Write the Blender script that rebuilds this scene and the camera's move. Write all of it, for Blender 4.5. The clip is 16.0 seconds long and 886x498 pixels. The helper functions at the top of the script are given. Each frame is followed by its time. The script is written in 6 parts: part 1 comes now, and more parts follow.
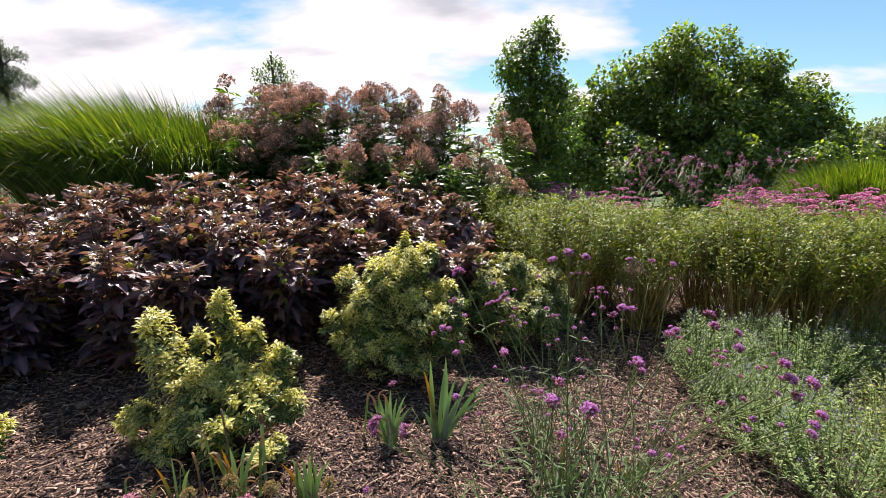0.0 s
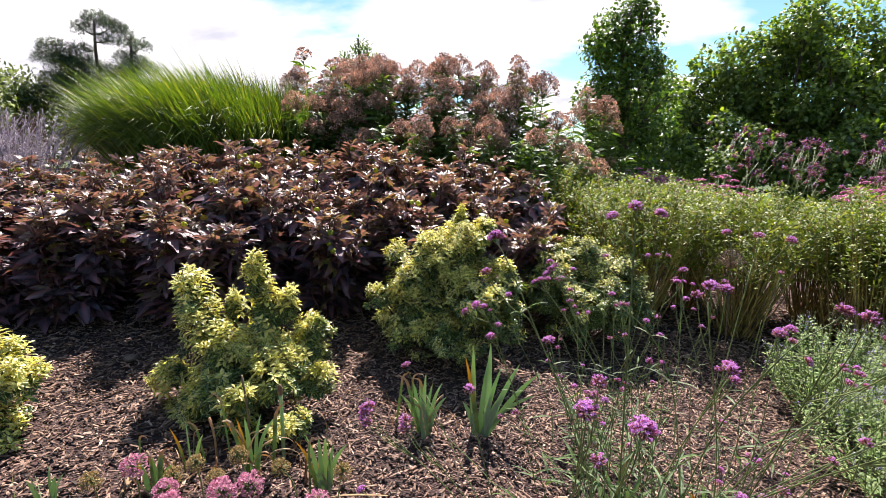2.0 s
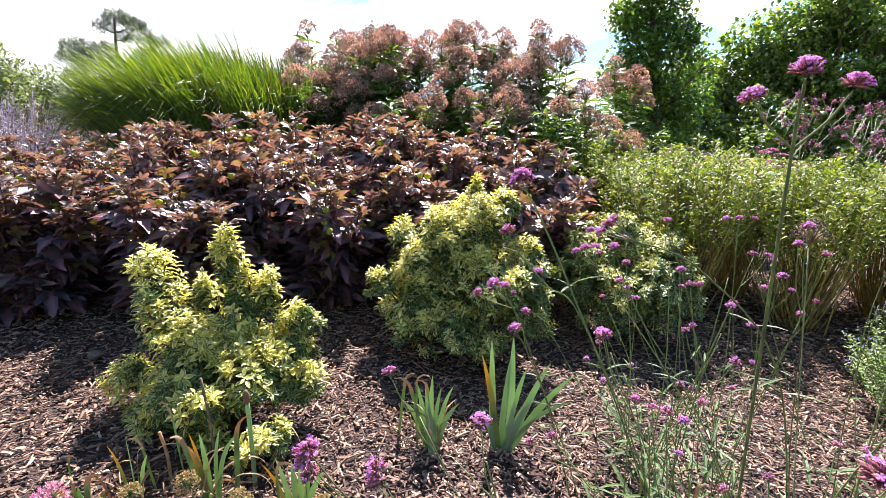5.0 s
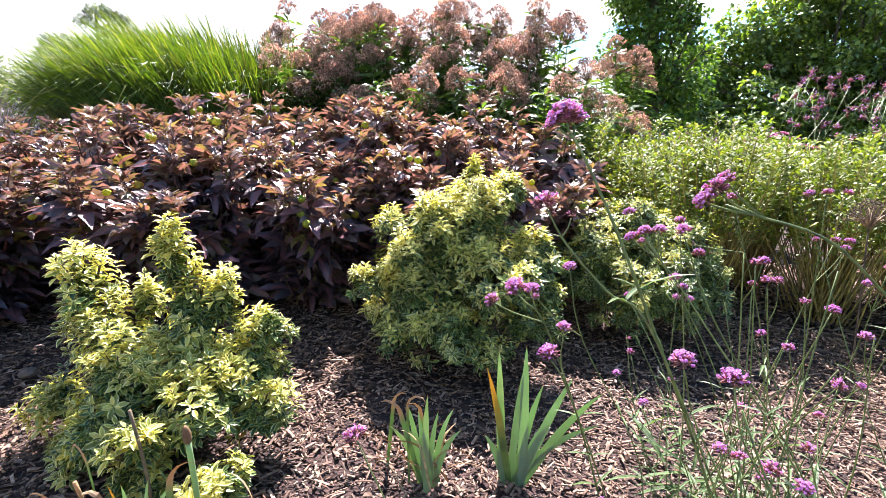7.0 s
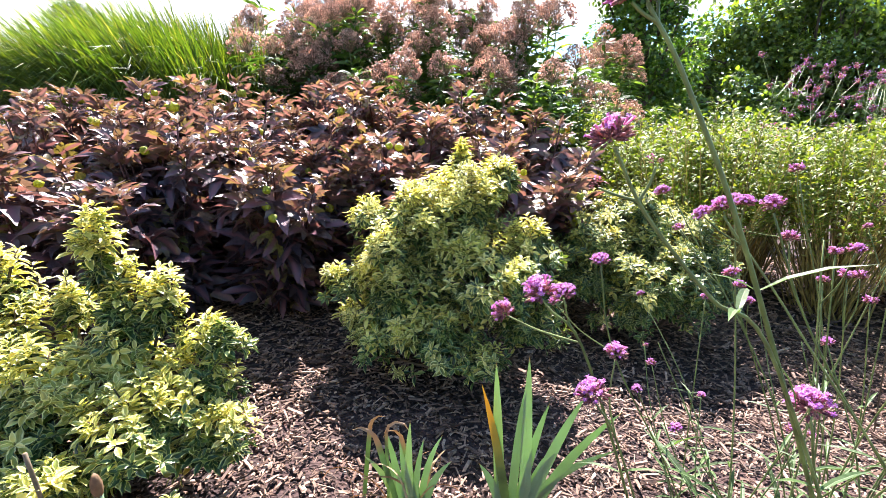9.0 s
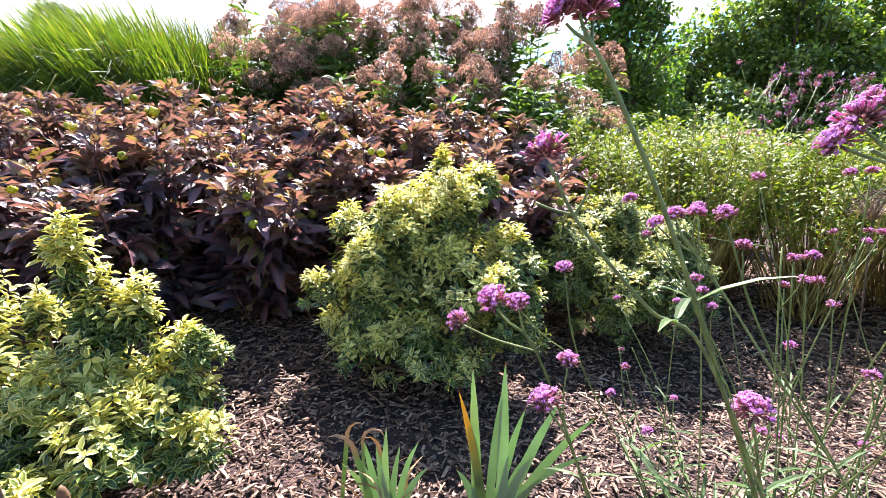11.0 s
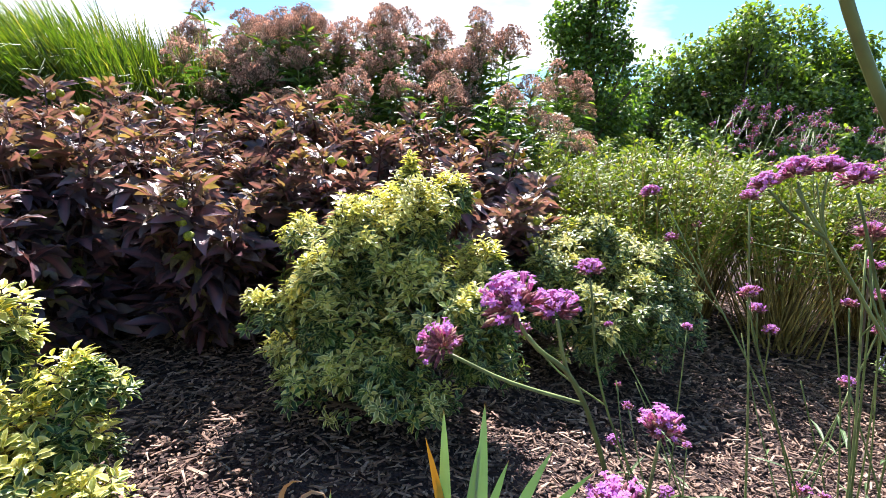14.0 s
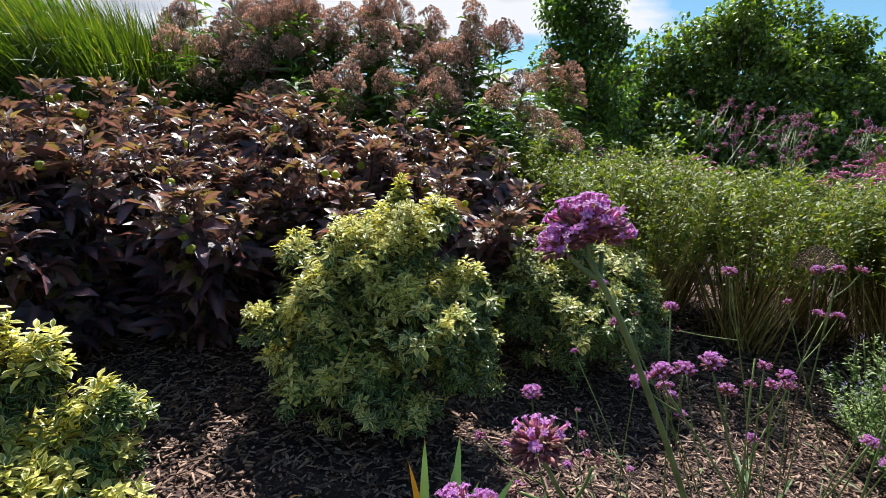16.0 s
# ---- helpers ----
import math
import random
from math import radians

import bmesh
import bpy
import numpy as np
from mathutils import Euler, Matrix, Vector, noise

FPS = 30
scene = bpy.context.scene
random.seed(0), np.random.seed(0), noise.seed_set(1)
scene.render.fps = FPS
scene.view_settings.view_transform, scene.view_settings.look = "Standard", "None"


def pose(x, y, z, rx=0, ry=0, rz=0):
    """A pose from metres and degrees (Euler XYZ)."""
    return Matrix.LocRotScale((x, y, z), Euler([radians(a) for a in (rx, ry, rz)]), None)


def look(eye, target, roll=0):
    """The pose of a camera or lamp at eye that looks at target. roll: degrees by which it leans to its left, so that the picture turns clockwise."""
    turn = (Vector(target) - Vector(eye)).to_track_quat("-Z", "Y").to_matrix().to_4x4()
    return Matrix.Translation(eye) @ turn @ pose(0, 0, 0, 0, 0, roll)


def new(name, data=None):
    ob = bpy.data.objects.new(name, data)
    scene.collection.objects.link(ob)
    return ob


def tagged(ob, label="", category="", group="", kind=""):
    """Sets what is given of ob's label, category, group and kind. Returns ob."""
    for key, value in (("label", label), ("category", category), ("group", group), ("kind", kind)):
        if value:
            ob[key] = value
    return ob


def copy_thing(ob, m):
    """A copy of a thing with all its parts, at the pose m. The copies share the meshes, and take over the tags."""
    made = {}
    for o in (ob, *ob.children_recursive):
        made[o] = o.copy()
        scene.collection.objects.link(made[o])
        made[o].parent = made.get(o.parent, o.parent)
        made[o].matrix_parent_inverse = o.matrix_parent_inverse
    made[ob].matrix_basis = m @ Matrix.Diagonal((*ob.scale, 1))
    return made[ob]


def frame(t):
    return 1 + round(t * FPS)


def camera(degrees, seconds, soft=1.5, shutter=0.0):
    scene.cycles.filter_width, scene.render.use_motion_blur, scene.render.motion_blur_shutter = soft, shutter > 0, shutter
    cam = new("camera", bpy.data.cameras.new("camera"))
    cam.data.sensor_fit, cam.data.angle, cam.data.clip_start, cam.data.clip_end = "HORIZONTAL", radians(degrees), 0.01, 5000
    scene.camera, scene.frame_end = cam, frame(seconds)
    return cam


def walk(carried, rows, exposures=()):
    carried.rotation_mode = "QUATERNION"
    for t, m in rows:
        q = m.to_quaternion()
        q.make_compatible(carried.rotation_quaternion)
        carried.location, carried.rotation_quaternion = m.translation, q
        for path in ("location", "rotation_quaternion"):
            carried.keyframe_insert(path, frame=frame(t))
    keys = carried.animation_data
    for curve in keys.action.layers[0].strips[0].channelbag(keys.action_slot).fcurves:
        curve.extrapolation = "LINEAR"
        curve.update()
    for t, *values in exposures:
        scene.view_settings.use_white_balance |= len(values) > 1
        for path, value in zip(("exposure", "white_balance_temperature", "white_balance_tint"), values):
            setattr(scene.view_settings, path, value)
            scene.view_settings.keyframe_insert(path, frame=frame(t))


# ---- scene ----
cam = camera(86.8, 16.0, soft=0.5)
METRES, EYE, TILT, LEAN, TURN = 1.6, 1.2, -10.0, 1.5, 0.0
ROWS = [
    (0.0, 0.0, 0.0, 0.0, 0.0, 0.0, -0.0),
    (0.5, 0.0383, 0.0547, -0.0227, 1.25, -0.11, -0.49),
    (1.0, 0.072, 0.0894, -0.0338, 4.36, -0.47, -1.43),
    (1.5, 0.071, 0.1194, -0.0418, 7.61, -1.08, -2.46),
    (2.0, 0.062, 0.1522, -0.0442, 9.52, -1.53, -3.16),
    (2.5, 0.0629, 0.1852, -0.0405, 10.33, -1.72, -3.37),
    (3.0, 0.0721, 0.2229, -0.0514, 10.97, -1.73, -3.38),
    (3.5, 0.0785, 0.2488, -0.0619, 11.56, -1.77, -3.04),
    (4.0, 0.0735, 0.2846, -0.0756, 11.99, -2.01, -2.61),
    (6.5, 0.0123, 0.4891, -0.0965, 11.38, -2.97, -1.79),
    (7.0, 0.0113, 0.5268, -0.1028, 11.0, -3.06, -1.57),
    (7.5, 0.0079, 0.5573, -0.1042, 10.52, -3.22, -1.42),
    (8.0, -0.0003, 0.5897, -0.1041, 10.16, -3.41, -1.36),
    (8.5, -0.0063, 0.6203, -0.1092, 9.76, -3.32, -1.22),
    (9.0, -0.0103, 0.6459, -0.1168, 9.15, -3.09, -1.03),
    (11.5, 0.0071, 0.6449, -0.1129, 7.3, -2.31, -1.21),
    (12.0, -0.0031, 0.671, -0.1278, 6.68, -1.89, -1.49),
    (12.5, -0.0066, 0.6998, -0.1296, 5.96, -1.38, -1.34),
    (13.0, -0.0049, 0.7218, -0.1326, 5.18, -0.93, -1.27),
    (13.5, -0.0121, 0.7375, -0.1373, 4.32, -0.49, -1.35),
    (14.0, -0.0096, 0.7543, -0.1367, 3.56, 1.09, -1.93),
    (14.5, -0.0104, 0.7565, -0.1353, 2.21, 5.62, -2.63),
    (15.0, 0.0104, 0.7097, -0.0745, 1.7, 9.68, -3.81),
    (15.5, 0.0038, 0.6852, -0.0474, 2.01, 4.06, -3.44),
    (16.0, -0.0034, 0.689, -0.0412, 2.36, -2.55, -3.22),
]
walk(cam, [(t, pose(0, 0, EYE, TILT, LEAN, TURN) @ pose(METRES * x, METRES * y, METRES * z, 90 + pitch, roll, yaw)) for t, x, y, z, yaw, pitch, roll in ROWS],
     exposures=[(0.0, 1.12, 6700, 19), (1.5, 1.34, 6600, 20), (3.5, 1.68, 6450, 20), (7.0, 2.26, 6250, 21), (9.0, 2.36, 6250, 20), (12.5, 2.22, 6100, 20), (13.7, 2.00, 6050, 18),
                (14.5, 1.66, 6300, 16), (15.0, 1.50, 6350, 15), (15.5, 1.00, 6250, 13), (16.0, 0.96, 6200, 11)])

# ---------- world, sun ----------
SUN_DIR = Vector((-0.03, 0.70, 1.0)).normalized()
world = bpy.data.worlds.new("sky")
scene.world = world
world.use_nodes = True
wn, wl = world.node_tree.nodes, world.node_tree.links
wn.clear()
w_out = wn.new("ShaderNodeOutputWorld")
w_bg = wn.new("ShaderNodeBackground")
w_sky = wn.new("ShaderNodeTexSky")
w_sky.sky_type = "NISHITA"
w_sky.sun_disc = False
w_sky.sun_elevation = math.asin(SUN_DIR.z)
w_sky.sun_rotation = math.atan2(SUN_DIR.x, SUN_DIR.y)
w_sky.air_density, w_sky.dust_density, w_sky.ozone_density = 1.0, 0.6, 1.5
w_bg.inputs["Strength"].default_value = 0.0205
w_co = wn.new("ShaderNodeTexCoord")
w_sep = wn.new("ShaderNodeSeparateXYZ")
wl.new(w_co.outputs["Generated"], w_sep.inputs[0])
w_h = wn.new("ShaderNodeMath")
w_h.operation = "ADD"
w_h.inputs[1].default_value = 0.22
wl.new(w_sep.outputs["Z"], w_h.inputs[0])
w_flat = wn.new("ShaderNodeCombineXYZ")
for axis in ("X", "Y"):
    w_div = wn.new("ShaderNodeMath")
    w_div.operation = "DIVIDE"
    wl.new(w_sep.outputs[axis], w_div.inputs[0])
    wl.new(w_h.outputs[0], w_div.inputs[1])
    wl.new(w_div.outputs[0], w_flat.inputs[axis])
w_map = wn.new("ShaderNodeMapping")
w_map.inputs["Location"].default_value = (0.35, 1.9, 0.0)
w_map.inputs["Rotation"].default_value = (0, 0, 0.25)
w_map.inputs["Scale"].default_value = (0.75, 1.15, 1.0)
wl.new(w_flat.outputs[0], w_map.inputs[0])
w_noise = wn.new("ShaderNodeTexNoise")
w_noise.inputs["Scale"].default_value = 0.9
w_noise.inputs["Detail"].default_value = 9
w_noise.inputs["Roughness"].default_value = 0.52
wl.new(w_map.outputs[0], w_noise.inputs["Vector"])
w_ramp = wn.new("ShaderNodeValToRGB")
w_ramp.color_ramp.elements[0].position = 0.45
w_ramp.color_ramp.elements[1].position = 0.523
w_sep2 = wn.new("ShaderNodeSeparateXYZ")
wl.new(w_flat.outputs[0], w_sep2.inputs[0])
w_bias = wn.new("ShaderNodeMath")
w_bias.operation = "MULTIPLY_ADD"
w_bias.inputs[1].default_value = -0.05
wl.new(w_sep2.outputs["X"], w_bias.inputs[0])
wl.new(w_noise.outputs["Fac"], w_bias.inputs[2])
w_thin = wn.new("ShaderNodeMath")
w_thin.operation = "MULTIPLY_ADD"
w_thin.inputs[1].default_value = -0.13
wl.new(w_sep.outputs["Z"], w_thin.inputs[0])
wl.new(w_bias.outputs[0], w_thin.inputs[2])
w_ahead = wn.new("ShaderNodeMath")
w_ahead.operation = "MULTIPLY_ADD"
w_ahead.inputs[1].default_value = 0.045
wl.new(w_sep.outputs["Y"], w_ahead.inputs[0])
wl.new(w_thin.outputs[0], w_ahead.inputs[2])
wl.new(w_ahead.outputs[0], w_ramp.inputs[0])
w_shade = wn.new("ShaderNodeTexNoise")
w_shade.inputs["Scale"].default_value = 2.2
w_shade.inputs["Detail"].default_value = 6
wl.new(w_map.outputs[0], w_shade.inputs["Vector"])
w_cl = wn.new("ShaderNodeValToRGB")
w_cl.color_ramp.elements[0].position, w_cl.color_ramp.elements[0].color = 0.30, (14.5, 15.3, 16.8, 1)
w_cl.color_ramp.elements[1].position, w_cl.color_ramp.elements[1].color = 0.46, (23.5, 23.7, 24.2, 1)
wl.new(w_shade.outputs["Fac"], w_cl.inputs[0])
w_mix = wn.new("ShaderNodeMix")
w_mix.data_type = "RGBA"
wl.new(w_ramp.outputs[0], w_mix.inputs["Factor"])
w_air = wn.new("ShaderNodeVectorMath")
w_air.operation = "MULTIPLY"
w_air.inputs[1].default_value = (2.2, 3.1, 3.2)
wl.new(w_sky.outputs[0], w_air.inputs[0])
wl.new(w_air.outputs[0], w_mix.inputs[6])
wl.new(w_cl.outputs[0], w_mix.inputs[7])
wl.new(w_mix.outputs[2], w_bg.inputs["Color"])
wl.new(w_bg.outputs[0], w_out.inputs[0])

sun = new("sun", bpy.data.lights.new("sun", "SUN"))
sun.data.energy = 5.0
sun.data.angle = radians(0.53)
sun.data.color = (1.0, 0.95, 0.87)
sun.matrix_world = look((3, 4, 8), Vector((3, 4, 8)) - SUN_DIR)


# ---------- materials ----------
def node_mat(name):
    m = bpy.data.materials.new(name)
    m.use_nodes = True
    n = m.node_tree.nodes
    return m, n, m.node_tree.links, n["Principled BSDF"], n["Material Output"]


def spread(n, l):
    """A random number for every loose piece, shifted from object to object."""
    g, o, a, f = n.new("ShaderNodeNewGeometry"), n.new("ShaderNodeObjectInfo"), n.new("ShaderNodeMath"), n.new("ShaderNodeMath")
    a.operation, f.operation = "ADD", "FRACT"
    l.new(g.outputs["Random Per Island"], a.inputs[0])
    l.new(o.outputs["Random"], a.inputs[1])
    l.new(a.outputs[0], f.inputs[0])
    return f.outputs[0]


def ramp(n, l, fac, stops):
    r = n.new("ShaderNodeValToRGB")
    els = r.color_ramp.elements
    while len(els) < len(stops):
        els.new(0.5)
    for e, (p, c) in zip(els, stops):
        e.position, e.color = p, (*c, 1)
    l.new(fac, r.inputs[0])
    return r.outputs[0]


def mixed(n, l, fac, a, b, kind="MIX"):
    m = n.new("ShaderNodeMix")
    m.data_type, m.blend_type = "RGBA", kind
    for sock, v in ((0, fac), (6, a), (7, b)):
        if isinstance(v, (int, float)):
            m.inputs[sock].default_value = v
        elif isinstance(v, tuple):
            m.inputs[sock].default_value = (*v, 1)
        else:
            l.new(v, m.inputs[sock])
    return m.outputs[2]


def leaf_mat(name, stops, through_tint, through_fac=0.35, rough=0.45, margin=None, vein=None, spot=14.0, spec=0.5, tip=None):
    """A leaf: colours spread piece by piece, blotches, a margin or a midrib, gloss, and light that comes through."""
    m, n, l, bsdf, out = node_mat(name)
    colour = ramp(n, l, spread(n, l), stops)
    tc = n.new("ShaderNodeTexCoord")
    nz = n.new("ShaderNodeTexNoise")
    nz.inputs["Scale"].default_value, nz.inputs["Detail"].default_value = spot, 5
    l.new(tc.outputs["Object"], nz.inputs["Vector"])
    shade = ramp(n, l, nz.outputs["Fac"], [(0.3, (0.45, 0.45, 0.45)), (0.7, (1.4, 1.4, 1.33))])
    colour = mixed(n, l, 1.0, colour, shade, "MULTIPLY")
    if margin or vein:
        sep = n.new("ShaderNodeSeparateXYZ")
        l.new(tc.outputs["UV"], sep.inputs[0])
        off, ab = n.new("ShaderNodeMath"), n.new("ShaderNodeMath")
        off.operation, ab.operation = "SUBTRACT", "ABSOLUTE"
        off.inputs[1].default_value = 0.5
        l.new(sep.outputs["X"], off.inputs[0])
        l.new(off.outputs[0], ab.inputs[0])
        wob = n.new("ShaderNodeMath")
        wob.operation = "MULTIPLY_ADD"
        wob.inputs[1].default_value = 0.5
        nz2 = n.new("ShaderNodeTexNoise")
        nz2.inputs["Scale"].default_value = 90
        l.new(tc.outputs["Object"], nz2.inputs["Vector"])
        l.new(nz2.outputs["Fac"], wob.inputs[0])
        l.new(ab.outputs[0], wob.inputs[2])
        if margin:
            f = ramp(n, l, wob.outputs[0], [(0.56, (0, 0, 0)), (0.66, (1, 1, 1))])
            colour = mixed(n, l, f, colour, margin)
        if vein:
            f = ramp(n, l, ab.outputs[0], [(0.02, (1, 1, 1)), (0.06, (0, 0, 0))])
            colour = mixed(n, l, f, colour, vein)
    if tip:
        sep_t = n.new("ShaderNodeSeparateXYZ")
        l.new(tc.outputs["UV"], sep_t.inputs[0])
        colour = mixed(n, l, ramp(n, l, sep_t.outputs["Y"], [(tip[0], (0, 0, 0)), (tip[1], (1, 1, 1))]), colour, tip[2])
    l.new(colour, bsdf.inputs["Base Color"])
    bsdf.inputs["Roughness"].default_value = rough
    bsdf.inputs["Specular IOR Level"].default_value = spec
    bump = n.new("ShaderNodeBump")
    bump.inputs["Strength"].default_value, bump.inputs["Distance"].default_value = 0.35, 0.004
    nz3 = n.new("ShaderNodeTexNoise")
    nz3.inputs["Scale"].default_value = 120
    l.new(tc.outputs["Object"], nz3.inputs["Vector"])
    l.new(nz3.outputs["Fac"], bump.inputs["Height"])
    l.new(bump.outputs[0], bsdf.inputs["Normal"])
    tr = n.new("ShaderNodeBsdfTranslucent")
    l.new(mixed(n, l, 1.0, colour, through_tint, "MULTIPLY"), tr.inputs["Color"])
    mx = n.new("ShaderNodeMixShader")
    mx.inputs[0].default_value = through_fac
    l.new(bsdf.outputs[0], mx.inputs[1])
    l.new(tr.outputs[0], mx.inputs[2])
    l.new(mx.outputs[0], out.inputs["Surface"])
    return m


def plain_mat(name, stops, rough=0.7, scale=30.0, bump_d=0.003, stretch=(1, 1, 1)):
    """Bark, stems, chips, dry matter: piece by piece colours with grain and bump."""
    m, n, l, bsdf, out = node_mat(name)
    colour = ramp(n, l, spread(n, l), stops)
    tc, mp, nz = n.new("ShaderNodeTexCoord"), n.new("ShaderNodeMapping"), n.new("ShaderNodeTexNoise")
    mp.inputs["Scale"].default_value = stretch
    nz.inputs["Scale"].default_value, nz.inputs["Detail"].default_value = scale, 6
    l.new(tc.outputs["Object"], mp.inputs[0])
    l.new(mp.outputs[0], nz.inputs["Vector"])
    shade = ramp(n, l, nz.outputs["Fac"], [(0.3, (0.42, 0.42, 0.42)), (0.7, (1.42, 1.40, 1.36))])
    l.new(mixed(n, l, 1.0, colour, shade, "MULTIPLY"), bsdf.inputs["Base Color"])
    bsdf.inputs["Roughness"].default_value = rough
    bump = n.new("ShaderNodeBump")
    bump.inputs["Strength"].default_value, bump.inputs["Distance"].default_value = 0.6, bump_d
    l.new(nz.outputs["Fac"], bump.inputs["Height"])
    l.new(bump.outputs[0], bsdf.inputs["Normal"])
    return m


MAT_HIB = leaf_mat("purple_leaf", [(0.0, (0.050, 0.031, 0.045)), (0.6, (0.087, 0.056, 0.074)), (0.76, (0.124, 0.082, 0.066)), (0.90, (0.165, 0.120, 0.045)), (1.0, (0.18, 0.18, 0.035))],
                   (1.85, 1.55, 1.0), 0.26, 0.42, vein=(0.18, 0.08, 0.10), spec=0.82)
MAT_HIB_TOP = leaf_mat("purple_young_leaf", [(0.0, (0.085, 0.054, 0.066)), (0.45, (0.122, 0.080, 0.074)), (0.80, (0.162, 0.114, 0.062)), (1.0, (0.22, 0.185, 0.06))],
                       (1.8, 1.5, 0.95), 0.31, 0.42, vein=(0.22, 0.11, 0.12), spec=0.82)
MAT_HIB_STEM = plain_mat("purple_stem", [(0.0, (0.05, 0.012, 0.014)), (1.0, (0.11, 0.03, 0.022))], 0.5)
MAT_BUD = leaf_mat("bud", [(0.0, (0.26, 0.32, 0.03)), (0.8, (0.44, 0.46, 0.04)), (1.0, (0.48, 0.34, 0.05))], (1.5, 1.4, 0.6), 0.4, 0.5)
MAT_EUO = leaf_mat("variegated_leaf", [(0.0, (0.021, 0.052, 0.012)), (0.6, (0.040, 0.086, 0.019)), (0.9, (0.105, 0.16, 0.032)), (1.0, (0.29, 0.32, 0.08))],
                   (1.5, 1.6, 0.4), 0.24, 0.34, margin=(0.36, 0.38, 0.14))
# Real variegation; euonymus() also uses it to paint the sunlit sides.
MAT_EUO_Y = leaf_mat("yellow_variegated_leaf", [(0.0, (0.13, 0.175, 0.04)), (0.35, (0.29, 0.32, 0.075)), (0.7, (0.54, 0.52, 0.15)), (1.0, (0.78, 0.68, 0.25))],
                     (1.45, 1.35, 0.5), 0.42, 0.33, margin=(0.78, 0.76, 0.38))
MAT_TWIG = plain_mat("twig", [(0.0, (0.06, 0.04, 0.025)), (1.0, (0.14, 0.10, 0.06))], 0.8)
MAT_HEDGE = leaf_mat("small_green_leaf", [(0.0, (0.072, 0.116, 0.018)), (0.5, (0.138, 0.185, 0.027)), (0.85, (0.210, 0.248, 0.038)), (1.0, (0.32, 0.31, 0.065))],
                     (1.6, 1.7, 0.5), 0.32, 0.5, spec=0.4)
MAT_HEDGE_STEM = plain_mat("straw_stem", [(0.0, (0.14, 0.092, 0.024)), (0.5, (0.31, 0.22, 0.056)), (1.0, (0.50, 0.385, 0.11))], 0.6)
MAT_CAT = leaf_mat("grey_green_leaf", [(0.0, (0.095, 0.165, 0.045)), (0.6, (0.185, 0.275, 0.080)), (1.0, (0.32, 0.39, 0.14))], (1.4, 1.6, 0.8), 0.3, 0.6)
MAT_CAT_Y = leaf_mat("yellow_green_leaf", [(0.0, (0.10, 0.16, 0.04)), (0.6, (0.22, 0.28, 0.06)), (1.0, (0.42, 0.40, 0.10))], (1.4, 1.5, 0.7), 0.3, 0.6)
MAT_LAV = leaf_mat("lavender_floret", [(0.0, (0.20, 0.18, 0.38)), (1.0, (0.38, 0.33, 0.58))], (1.2, 1.1, 1.3), 0.3, 0.6)
MAT_GRASS = leaf_mat("grass_blade", [(0.0, (0.032, 0.064, 0.008)), (0.6, (0.085, 0.138, 0.013)), (0.92, (0.165, 0.20, 0.022)), (1.0, (0.30, 0.26, 0.08))],
                     (1.6, 1.75, 0.4), 0.38, 0.45, vein=(0.14, 0.22, 0.05), spot=4)
MAT_JP_LEAF = leaf_mat("joe_pye_leaf", [(0.0, (0.038, 0.088, 0.020)), (0.6, (0.080, 0.160, 0.028)), (1.0, (0.20, 0.27, 0.06))], (1.7, 1.75, 0.6), 0.40, 0.42, vein=(0.10, 0.14, 0.05))
MAT_JP_FLOWER = leaf_mat("faded_floret", [(0.0, (0.40, 0.26, 0.215)), (0.5, (0.64, 0.46, 0.385)), (1.0, (0.82, 0.66, 0.57))], (1.25, 1.1, 1.0), 0.55, 0.9, spec=0.2)
MAT_JP_STALK = plain_mat("joe_pye_stalk", [(0.0, (0.16, 0.10, 0.06)), (1.0, (0.26, 0.18, 0.10))], 0.7, 60, 0.0008)
MAT_STEM = plain_mat("green_stem", [(0.0, (0.092, 0.132, 0.033)), (1.0, (0.165, 0.205, 0.062))], 0.55, 60, 0.0008)
MAT_VLEAF = leaf_mat("verbena_leaf", [(0.0, (0.05, 0.095, 0.024)), (1.0, (0.10, 0.16, 0.045))], (1.5, 1.7, 0.7), 0.3, 0.55, vein=(0.18, 0.24, 0.12))
MAT_CALYX = leaf_mat("calyx", [(0.0, (0.16, 0.058, 0.075)), (0.5, (0.33, 0.12, 0.145)), (0.85, (0.50, 0.24, 0.23)), (1.0, (0.38, 0.28, 0.17))], (1.5, 1.0, 1.0), 0.35, 0.7)
MAT_PETAL = leaf_mat("petal", [(0.0, (0.38, 0.12, 0.49)), (0.5, (0.55, 0.22, 0.63)), (1.0, (0.74, 0.40, 0.76))], (1.25, 1.0, 1.2), 0.5, 0.6, spot=60)
MAT_TUBE = leaf_mat("petal_tube", [(0.0, (0.55, 0.19, 0.44)), (1.0, (0.74, 0.34, 0.60))], (1.3, 0.9, 1.0), 0.4, 0.6)
MAT_PINK = leaf_mat("pink_floret", [(0.0, (0.44, 0.17, 0.28)), (0.6, (0.64, 0.30, 0.42)), (1.0, (0.76, 0.50, 0.56))], (1.3, 0.9, 1.1), 0.32, 0.7)
MAT_STONECROP = leaf_mat("stonecrop_floret", [(0.0, (0.42, 0.10, 0.25)), (0.6, (0.62, 0.20, 0.40)), (1.0, (0.74, 0.36, 0.54))], (1.3, 0.9, 1.1), 0.32, 0.7)
MAT_SEED = leaf_mat("seed_head", [(0.0, (0.22, 0.15, 0.06)), (0.6, (0.38, 0.27, 0.12)), (1.0, (0.48, 0.38, 0.18))], (1.3, 1.2, 0.8), 0.25, 0.8)
